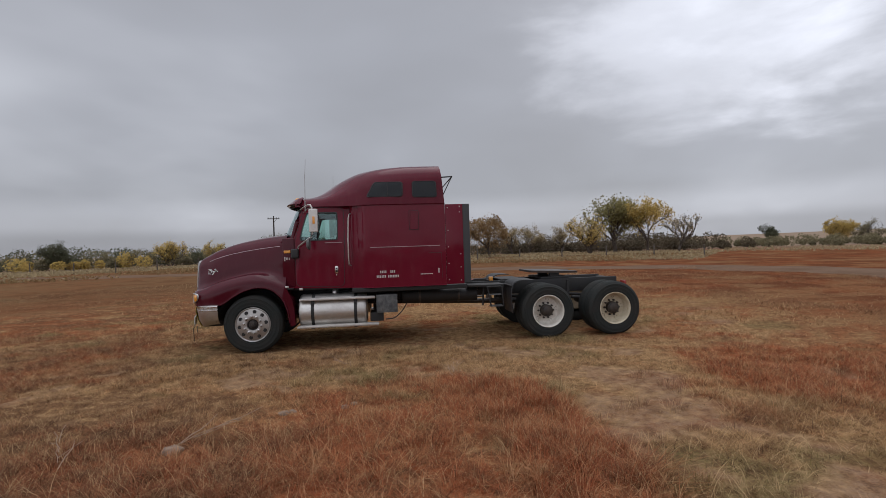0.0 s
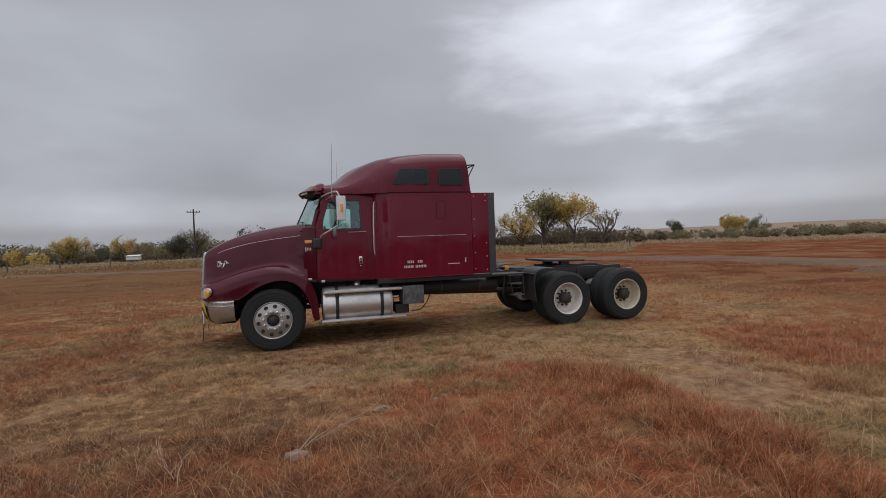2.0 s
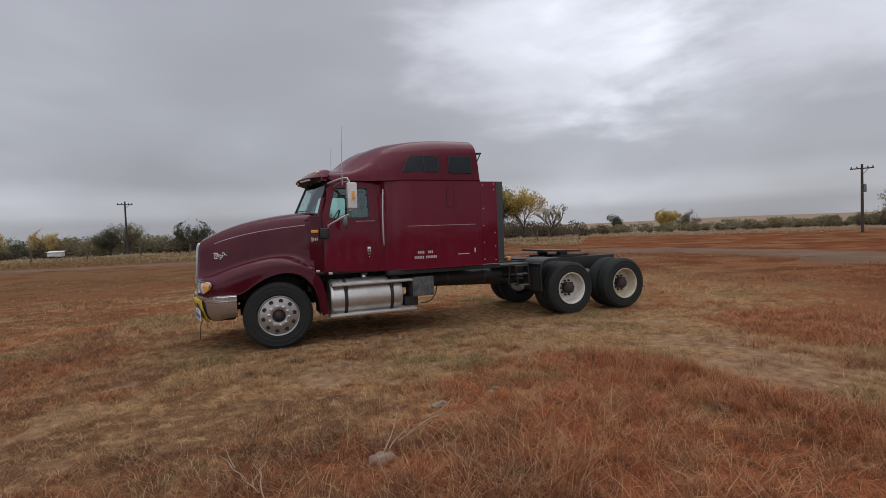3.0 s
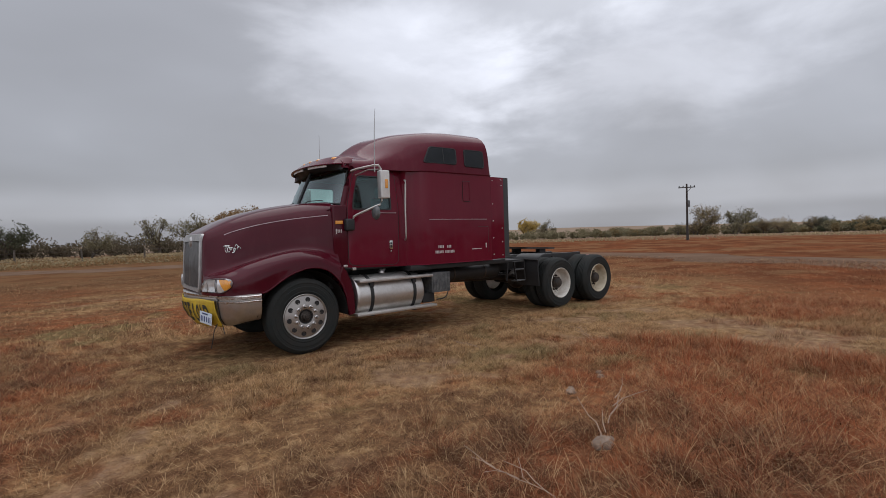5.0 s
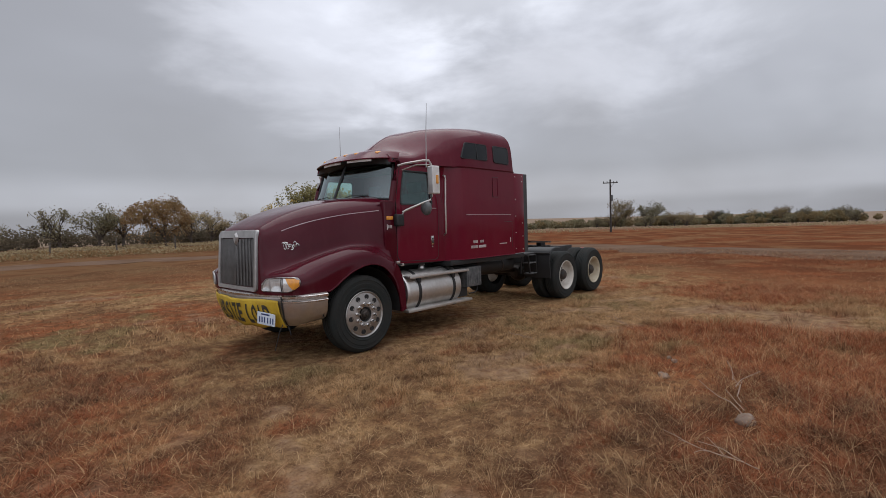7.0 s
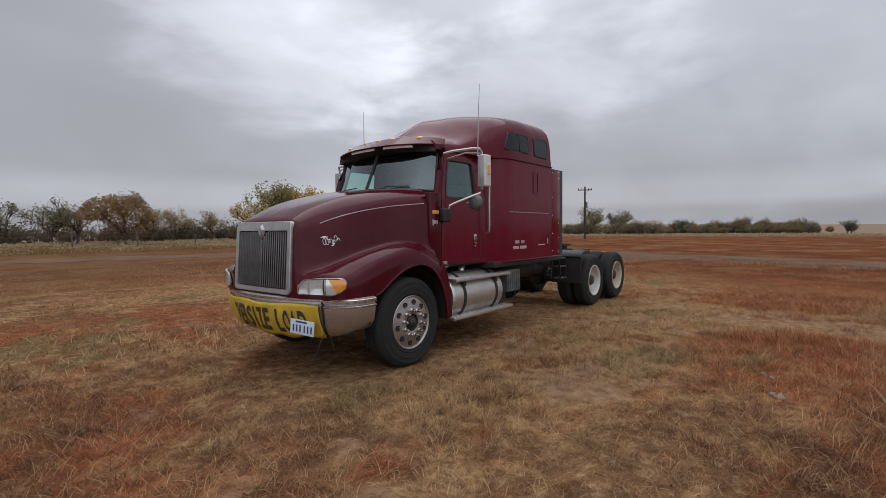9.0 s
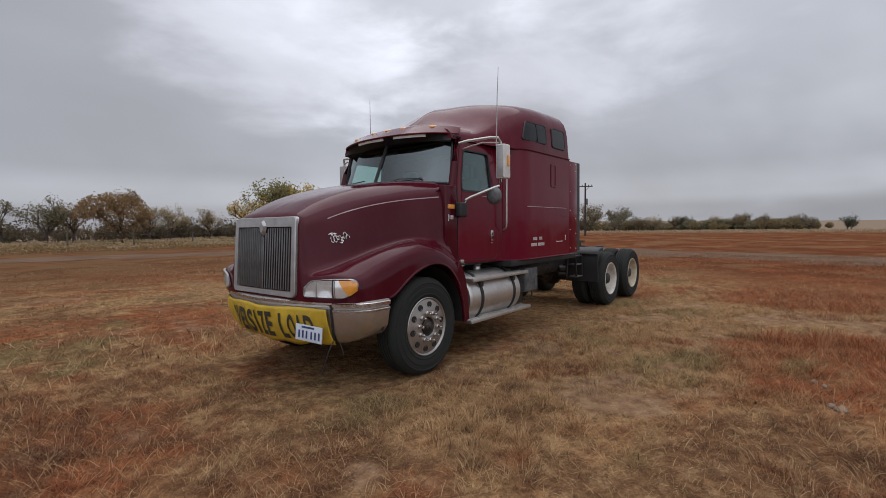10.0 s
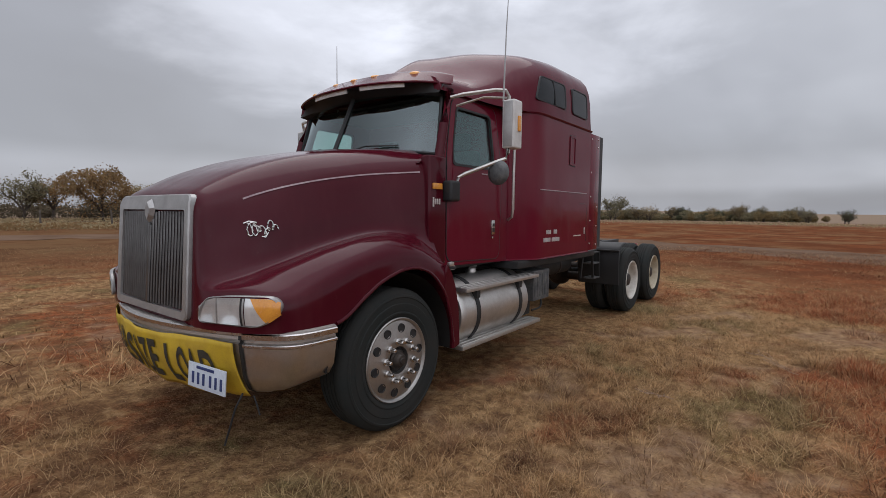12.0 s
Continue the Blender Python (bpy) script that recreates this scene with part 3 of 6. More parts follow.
for s in (-1, 1):
    sweep_bumper("joint_gap", [(x, s * y) for x, y in ((bumper_x(0.885), 0.885), (bumper_x(0.897), 0.897), (bumper_x(0.909), 0.909))], [(z, i_ - 0.005) for z, i_ in PROFILE[1:]], M_BLACK, bumper, "dark joint in the bumper")
box("bumper_backing", -0.90, -0.62, -0.95, 0.95, 0.62, 0.84, M_BLACK, bumper)

# wheels
def build_wheel(x, s, drive, cream=False, inner=False):
    z = 0.50
    yo = 1.225 if drive else 1.165            # outer face of the tyre
    if inner:
        yo = 0.90
    R, W = 0.505, 0.27
    prof = [(0.292, -0.030), (0.300, -0.012), (0.318, -0.003), (0.330, 0.004), (0.338, 0.004), (0.343, -0.001), (0.385, 0.006), (0.400, 0.006), (0.404, 0.001), (0.440, 0.000), (0.446, 0.005), (0.458, 0.001), (0.464, -0.010), (0.485, -0.022), (0.500, -0.046)]
    tread = []
    for k in range(5):
        a = -0.055 - k * 0.036
        tread += [(R, a), (R, a - 0.026), (R - 0.012, a - 0.028), (R - 0.012, a - 0.034)]
    prof += tread[:-2] + [(0.500, -W + 0.05), (0.485, -W + 0.026), (0.455, -W + 0.006), (0.40, -W), (0.335, -W), (0.30, -W + 0.012)]
    rim_m = (M_CREAM_RIM if cream else M_WHITE_RIM) if drive else M_RIM
    if not drive:
        rim = revolve("wheel", [(0.300, -0.020), (0.302, -0.004), (0.296, 0.002), (0.284, -0.004), (0.278, -0.014), (0.264, -0.010), (0.20, 0.000), (0.165, 0.010), (0.120, 0.010), (0.098, 0.004), (0.096, -0.03), (0.0, -0.03)],
                      (x, s * yo, z), rim_m, truck, "polished steel-coloured front wheel with ten round holes", s=s)
        for k in range(10):
            w = 2 * math.pi * (k + 0.25) / 10
            c = (x + 0.226 * math.cos(w), s * yo, z + 0.226 * math.sin(w))
            revolve("hand_hole", [(0.0, -0.001), (0.026, -0.001), (0.0285, 0.003), (0.0315, 0.0035), (0.033, -0.010)], c, M_BLACK, rim, n=18, s=s)
            w += math.pi / 10
            c = (x + 0.142 * math.cos(w), s * (yo + 0.010), z + 0.142 * math.sin(w))
            revolve("lug_nut", [(0.0, 0.066), (0.010, 0.064), (0.0155, 0.052), (0.0165, 0.020), (0.024, 0.014), (0.024, 0.0)], c, M_CHROME, rim, n=12, s=s)
        revolve("hub_bore", [(0.0, -0.027), (0.0955, -0.027)], (x, s * yo, z), M_BLACK, rim, "dark hub bore", s=s)
        revolve("hub_cap", [(0.0, 0.050), (0.020, 0.050), (0.024, 0.040), (0.040, 0.038), (0.050, 0.026), (0.056, 0.0), (0.072, -0.006), (0.074, -0.028)], (x, s * yo, z), M_HUB, rim, "dark oily hub", n=28, s=s)
    else:
        rim = revolve("wheel", [(0.300, -0.020), (0.303, -0.004), (0.296, 0.003), (0.284, -0.004), (0.276, -0.02), (0.268, -0.13), (0.245, -0.185), (0.205, -0.195), (0.13, -0.180), (0.10, -0.182), (0.0, -0.182)],
                      (x, s * yo, z), rim_m, truck, ("cream" if cream else "chipped white") + " painted steel dual wheel", s=s)
        if not inner:
            for k in range(5):
                w = 2 * math.pi * (k + 0.1) / 5
                c = (x + 0.215 * math.cos(w), s * (yo - 0.192), z + 0.215 * math.sin(w))
                revolve("hand_hole", [(0.0, -0.004), (0.026, -0.004), (0.030, 0.004), (0.033, -0.004)], c, M_BLACK, rim, n=14, s=s)
            for k in range(10):
                w = 2 * math.pi * k / 10
                c = (x + 0.143 * math.cos(w), s * (yo - 0.180), z + 0.143 * math.sin(w))
                revolve("lug_nut", [(0.0, 0.050), (0.012, 0.048), (0.018, 0.03), (0.020, 0.0)], c, M_HUB, rim, n=8, s=s)
            revolve("hub", [(0.0, -0.045), (0.078, -0.045), (0.092, -0.056), (0.097, -0.08), (0.110, -0.085), (0.113, -0.182)], (x, s * yo, z), M_HUB, rim, "dark axle hub", n=24, s=s)
    revolve("tyre", prof, (x, s * yo, z), M_RUBBER, rim, "black rubber truck tyre", n=72, s=s, angle=30)


HUB = (0.0, 5.30, 6.60)
for s in (-1, 1):
    build_wheel(HUB[0], s, False)
    for x, cream in ((HUB[1], False), (HUB[2], True)):
        build_wheel(x, s, True, cream)
        build_wheel(x, s, True, cream, inner=True)


# cab
def tumble(z):
    """How far the cab side leans in above the belt line."""
    return max(0.0, (z - 1.92) / 0.65) * 0.085


DOOR_OUT = rounded([(0.735, 1.13), (1.575, 1.10), (1.60, 1.90), (1.585, 2.535), (0.90, 2.53), (0.735, 1.98)], 0.10, 5)
DOOR_IN = rounded([(0.82, 1.945), (1.20, 1.945), (1.475, 1.945), (1.475, 2.44), (0.945, 2.44), (0.85, 2.12)], 0.05, 5)
for s in (-1, 1):
    y = s * 1.025
    framed("cab_side", rounded([(0.52, 1.10), (1.80, 1.06), (1.80, 1.95), (1.80, 2.56), (0.86, 2.56), (0.66, 1.99)], 0.02, 5), DOOR_IN, y - s * 0.006, 0.03, M_PAINT_SIDE_LIT, truck, "maroon cab side wall", tumble)
    door = framed("door", DOOR_OUT, DOOR_IN, y, 0.02, M_PAINT_SIDE_LIT, truck, "maroon cab door with a tinted window", tumble)
    plate("window_pane", [(x, z) for x, z in DOOR_IN], y - s * 0.018, 0.006, M_GLASS_DARK, door, "green-tinted door glass", tumble)
    framed("window_seal", [(x + (x - 1.15) * 0.03, z + (z - 2.2) * 0.04) for x, z in DOOR_IN], [(x - (x - 1.15) * 0.03, z - (z - 2.2) * 0.04) for x, z in DOOR_IN], y + s * 0.004, 0.02, M_PLASTIC, door, "black rubber window seal", tumble)
    framed("door_gap", [(x + (x - 1.16) * 0.018, z + (z - 1.85) * 0.010) for x, z in DOOR_OUT], DOOR_OUT, y - s * 0.001, 0.01, M_BLACK, door, "dark shut line", tumble)
    # latch, pinstripe and small lettering bars on the door
    h = box("door_handle", 1.42, 1.475, y - s * 0.004, y + s * 0.014, 1.335, 1.47, M_CHROME, door, "chrome paddle latch")
    box("latch_recess", 1.43, 1.465, y + s * 0.012, y + s * 0.016, 1.36, 1.40, M_BLACK, h, bevel=0.002)
    box("latch_recess", 1.43, 1.465, y + s * 0.012, y + s * 0.016, 1.41, 1.44, M_BLACK, h, bevel=0.002)
    box("door_lock", 1.435, 1.455, y, y + s * 0.010, 1.295, 1.315, M_CHROME, door, bevel=0.003)
    box("pinstripe", 1.25, 1.56, y, y + s * 0.003, 1.886, 1.896, M_STRIPE, door, "faded pale stripe", bevel=0.001, seg=1)
    # cowl corner between hood and door, lamp and plain bars for the number plate of the model
    cowl = box("cowl_panel", 0.505, 0.72, s * 0.93, s * 1.03, 1.12, 1.995, M_PAINT, truck, bevel=0.02, seg=3)
    box("marker_lamp", 0.535, 0.650, s * 1.028, s * 1.046, 1.725, 1.775, M_AMBER, cowl, "amber side marker", bevel=0.008)
    for k in range(4):
        box("number_bar", 0.54 + k * 0.026, 0.556 + k * 0.026, s * 1.029, s * 1.036, 1.605 - (0.02 if k == 0 else 0), 1.65 + (0.012 if k == 0 else 0), M_LETTER, cowl, "pale badge bar", bevel=0.002, seg=1)
    box("hood_latch", 0.57, 0.63, s * 1.155, s * 1.185, 1.115, 1.150, M_ALU, cowl, "small metal hood latch", bevel=0.006)
    box("latch_strap", 0.60, 0.69, s * 1.035, s * 1.16, 1.085, 1.105, M_PLASTIC, cowl, bevel=0.005)
    box("cab_mount", 0.78, 0.84, s * 0.98, s * 1.035, 1.055, 1.095, M_ALU, cowl, "bare metal cab mount", bevel=0.006)
    # air intake snout
    box("air_intake", 0.67, 0.80, s * 1.02, s * 1.12, 1.63, 1.80, M_PLASTIC, truck, "black air intake snout", bevel=0.025, seg=3)
    # grab handle
    tube("grab_handle", [(1.72, s * 1.045, 2.40), (1.705, s * 1.10, 2.385), (1.69, s * 1.115, 2.33), (1.675, s * 1.115, 1.95), (1.675, s * 1.115, 1.58), (1.68, s * 1.10, 1.50), (1.70, s * 1.045, 1.47)], 0.014, M_ALU, truck, "dull aluminium grab handle")
    # A pillar
    tube("a_pillar", [(0.685, s * 0.975, 1.98), (0.765, s * 0.962, 2.27), (0.865, s * 0.935, 2.57)], 0.042, M_PAINT, truck, sides=12)

# windshield, wipers, frame
WS_B = [(0.70, -0.945, 2.02), (0.53, -0.68, 2.045), (0.43, -0.30, 2.06), (0.41, 0.0, 2.065), (0.43, 0.30, 2.06), (0.53, 0.68, 2.045), (0.70, 0.945, 2.02)]
WS_T = [(0.83, -0.89, 2.545), (0.74, -0.60, 2.58), (0.68, -0.30, 2.60), (0.66, 0.0, 2.605), (0.68, 0.30, 2.60), (0.74, 0.60, 2.58), (0.83, 0.89, 2.545)]
wb, wt = smooth_line(WS_B, 31), smooth_line(WS_T, 31)


def ws_point(u, v, off=0.0):
    i = u * 30
    a = int(min(i, 29))
    k = i - a
    b, t = wb[a] * (1 - k) + wb[a + 1] * k, wt[a] * (1 - k) + wt[a + 1] * k
    p = b * (1 - v) + t * v
    return Vector(p) + Vector((-off, 0, off * 0.4))


v = [ws_point(i / 30, j / 8) for i in range(31) for j in range(9)]
shield = finish("windshield", v, grid_faces(31, 9), M_GLASS, truck, "curved green-tinted split windshield")
seal = [ws_point(u, 0.0, 0.004) for u in np.linspace(0, 1, 31)] + [ws_point(1, w, 0.004) for w in np.linspace(0.05, 1, 12)] + [ws_point(u, 1, 0.004) for u in np.linspace(0.97, 0, 30)] + [ws_point(0, w, 0.004) for w in np.linspace(0.95, 0.0, 12)]
tube("windshield_seal", seal, 0.014, M_PLASTIC, shield, "black rubber seal", sides=6)
tube("centre_post", [ws_point(0.5, w, 0.006) for w in np.linspace(0, 1, 6)], 0.020, M_PLASTIC, shield, "black centre strip", sides=6)
for a, b in ((0.36, 0.16), (0.80, 0.60)):
    tube("wiper", [ws_point(a, 0.01, 0.02), ws_point(a - 0.05, 0.05, 0.03), ws_point(b, 0.07, 0.02)], 0.007, M_PLASTIC, shield, sides=6)
v, f = [], []
cowl_top = [(x - 0.02, y, z - 0.015) for x, y, z in WS_B]
for p in smooth_line(cowl_top, 31):
    v += [tuple(p), (0.46, p[1], 1.93), (0.62, p[1] * 0.98, 1.90)]
finish("cowl", v, grid_faces(31, 3), M_PAINT_DULL, truck, "cowl under the windshield")

# cab interior
box("dashboard", 0.62, 0.90, -0.88, 0.88, 1.70, 2.02, M_PLASTIC, truck, "dark dashboard", bevel=0.05, seg=3)
for yc in (-0.5, 0.5):
    seat = box("seat", 1.16, 1.62, yc - 0.25, yc + 0.25, 1.45, 1.62, M_SEAT, truck, "grey cab seat", bevel=0.05, seg=3)
    box("seat_back", 1.54, 1.68, yc - 0.24, yc + 0.24, 1.58, 2.16, M_SEAT, seat, bevel=0.05, seg=3)
    box("head_rest", 1.56, 1.66, yc - 0.13, yc + 0.13, 2.17, 2.34, M_SEAT, seat, bevel=0.04, seg=3)
wheel_pts = [(0.98 + 0.10 * math.sin(a), -0.5 + 0.22 * math.cos(a), 1.90 + 0.20 * math.sin(a)) for a in np.linspace(0, 2 * math.pi, 25)]
tube("steering_wheel", wheel_pts, 0.014, M_PLASTIC, truck, sides=6)
box("cab_floor", 0.55, 1.80, -0.96, 0.96, 1.05, 1.10, M_BLACK, truck)
box("curtain_wall", 1.80, 1.84, -0.95, 0.95, 1.08, 2.60, M_SEAT, truck, "dark curtain behind the seats")
box("headliner", 0.86, 1.80, -0.90, 0.90, 2.535, 2.555, M_SEAT, truck)

# roof: visor, cab roof and raised sleeper roof in one sweep
ROOF_X = [0.74, 1.0, 1.25, 1.5, 1.8, 2.1, 2.6, 3.0, 3.42]
ROOF = [
    [(0, 2.775), (0.50, 2.75), (0.80, 2.69), (0.91, 2.64), (0.945, 2.55)],
    [(0, 2.80), (0.50, 2.765), (0.78, 2.71), (0.92, 2.65), (0.965, 2.55)],
    [(0, 2.985), (0.45, 2.870), (0.76, 2.75), (0.935, 2.67), (0.985, 2.55)],
    [(0, 3.135), (0.45, 3.035), (0.78, 2.87), (0.96, 2.74), (1.02, 2.545)],
    [(0, 3.230), (0.48, 3.185), (0.84, 3.03), (1.04, 2.81), (1.12, 2.54)],
    [(0, 3.280), (0.52, 3.255), (0.90, 3.150), (1.10, 2.94), (1.185, 2.54)],
    [(0, 3.308), (0.55, 3.298), (0.94, 3.225), (1.125, 3.05), (1.205, 2.54)],
    [(0, 3.310), (0.55, 3.303), (0.95, 3.240), (1.13, 3.08), (1.205, 2.54)],
    [(0, 3.306), (0.55, 3.300), (0.95, 3.245), (1.13, 3.10), (1.205, 2.54)],
]
q = np.linspace(0.74, 3.42, 68)
rows = hermite(ROOF_X, [[c for p in r for c in p] for r in ROOF], q).reshape(len(q), 5, 2)
v, f = [], []
MS = 33
for x, row in zip(q, rows):
    line = smooth_line(row, (MS + 1) // 2)
    sec = [(-y, z) for y, z in line[::-1]] + [(y, z) for y, z in line[1:]]
    back = max(0, (x - 3.0) / 0.42)
    v += [(x - 0.07 * back * (z - 2.54) / 0.9, y, z) for y, z in sec]
f = grid_faces(len(q), MS)
f.append(tuple((len(q) - 1) * MS + k for k in range(MS)))
f.append(tuple(range(MS - 1, -1, -1)))
finish("roof", v, f, M_PAINT_DULL, truck, "chalky maroon raised sleeper roof", angle=35)


def roof_side(x, z):
    row = hermite(ROOF_X, [[c for p in r for c in p] for r in ROOF], [x]).reshape(5, 2)
    line = smooth_line(row, 200)[60:]
    return float(np.interp(-z, -line[:, 1], line[:, 0]))


for s in (-1, 1):
    for outline, split in (([(2.03, 2.69), (2.655, 2.685), (2.66, 2.945), (2.17, 2.95)], 2.40), ([(2.85, 2.672), (3.275, 2.665), (3.265, 2.95), (2.85, 2.95)], None)):
        pts = rounded(outline, 0.05, 4)
        cx, cz = sum(p[0] for p in pts) / len(pts), sum(p[1] for p in pts) / len(pts)
        n = len(pts)
        v, f = [], []
        for k, off in ((1.06, 0.0), (1.05, 0.012), (0.985, 0.014), (0.965, 0.004)):
            v += [(cx + (x - cx) * k, s * (roof_side(x, z) + off), cz + (z - cz) * k) for x, z in pts]
        for a in range(3):
            f += [(a * n + i, a * n + (i + 1) % n, (a + 1) * n + (i + 1) % n, (a + 1) * n + i) for i in range(n)]
        win = finish("sleeper_window", v, f, M_PLASTIC, truck, "dark sleeper window in a black rubber frame")
        v = []
        for k in (0.97, 0.7, 0.4, 0.12):
            for x, z in pts:
                px, pz = cx + (x - cx) * k, cz + (z - cz) * k
                v.append((px, s * (roof_side(px, pz) + 0.009), pz))
        finish("pane", v, grid_faces(4, n, True) + [tuple(3 * n + i for i in range(n))], M_WIN_BLACK, win, "dark tinted pane")
        if split:
            tube("divider", [(split, s * (roof_side(split, z) + 0.010), z) for z in (2.69, 2.82, 2.945)], 0.008, M_PLASTIC, win, sides=6)

# sun visor over the windshield
vt = [(0.83, -0.985, 2.615), (0.67, -0.85, 2.622), (0.53, -0.55, 2.632), (0.46, -0.25, 2.635), (0.45, 0, 2.635)]
vt = vt + [(x, -y, z) for x, y, z in vt[-2::-1]]
vr = [(0.90, -0.975, 2.695), (0.86, -0.80, 2.745), (0.80, -0.50, 2.78), (0.775, -0.25, 2.79), (0.77, 0, 2.795)]
vr = vr + [(x, -y, z) for x, y, z in vr[-2::-1]]
a, b = smooth_line(vt, 41), smooth_line(vr, 41)
v = []
for p, r in zip(a, b):
    drop = np.array((0.0, 0, -0.016))
    v += [tuple(r), tuple(p * 0.45 + r * 0.55 + np.array((0, 0, 0.022))), tuple(p + np.array((0.02, 0, 0.006))), tuple(p + np.array((0.004, 0, 0))), tuple(p + drop * 0.6), tuple(p + drop + np.array((0.012, 0, 0))), tuple(p + drop + np.array((0.03, 0, 0.004)))]
visor = finish("sun_visor", v, grid_faces(41, 7), M_PAINT_DULL, truck, "maroon outside sun visor", angle=40)
for y in (-0.62, -0.22, 0.0, 0.22, 0.62):
    i = int(round((y + 0.97) / 1.94 * 40))
    c = a[i] * 0.30 + b[i] * 0.70 - np.array((0, 0, 0.010))
    revolve("roof_lamp", [(0.0, 0.026), (0.030, 0.024), (0.052, 0.016), (0.062, 0.002), (0.062, -0.03)], c, M_AMBER, visor, "amber cab roof lamp", n=20, axis="z")
# dark underside from the lip back to the head of the windshield, with two pale strips
v = []
tops = smooth_line(WS_T, 41)
for p, t_ in zip(a, tops):
    lip = p + np.array((0.028, 0, -0.012))
    back = np.array((min(t_[0], 0.725), t_[1] * 1.05, min(t_[2], 2.57) - 0.02))
    mid_ = lip * 0.4 + back * 0.6 + np.array((0, 0, 0.045))
    v += [tuple(lip), tuple(lip * 0.75 + back * 0.25 + np.array((0, 0, 0.03))), tuple(mid_), tuple(back), (t_[0] + 0.03, t_[1] * 1.05, t_[2] - 0.035)]
finish("visor_underside", v, grid_faces(41, 5), M_BLACK, visor, "black underside of the visor")
# white strips put in for the bright sky that shows through the slots
for y0, y1 in ((-0.08, 0.42), (-0.66, -0.24)):
    v = []
    for y in np.linspace(y0, y1, 9):
        p = np.array([np.interp(y, a[:, 1], a[:, k]) for k in range(3)])
        for dx, dz in ((0.030, -0.012), (0.034, -0.046), (0.042, -0.046), (0.040, -0.012)):
            v.append((p[0] + dx, y, p[2] + dz))
    finish("visor_strip", v, grid_faces(9, 4, True), M_WHITE, visor, "pale strip standing in for sky seen through a visor slot")

# sleeper
plan = [(1.70, 0.98), (1.74, 1.035), (1.82, 1.06), (1.90, 1.12), (1.97, 1.175), (2.08, 1.203), (2.30, 1.207), (3.42, 1.207)]
pl = smooth_line(plan, 40)
v, f = [], []
levels = [(1.065, -0.02), (1.075, 0.0), (1.30, 0.0), (1.80, 0.002), (2.30, 0.0), (2.53, -0.002), (2.545, -0.02)]
ring = [(x, -y) for x, y in pl] + [(x, y) for x, y in pl[::-1]]
for z, off in levels:
    v += [(x, y + math.copysign(off, y), z) for x, y in ring]
n = len(ring)
for a_ in range(len(levels) - 1):
    f += [(a_ * n + i, a_ * n + (i + 1) % n, (a_ + 1) * n + (i + 1) % n, (a_ + 1) * n + i) for i in range(n)]
f += [tuple(range(n - 1, -1, -1)), tuple((len(levels) - 1) * n + i for i in range(n))]
sleeper = finish("sleeper", v, f, M_PAINT_SIDE_LIT, truck, "maroon sleeper box behind the cab", angle=35)
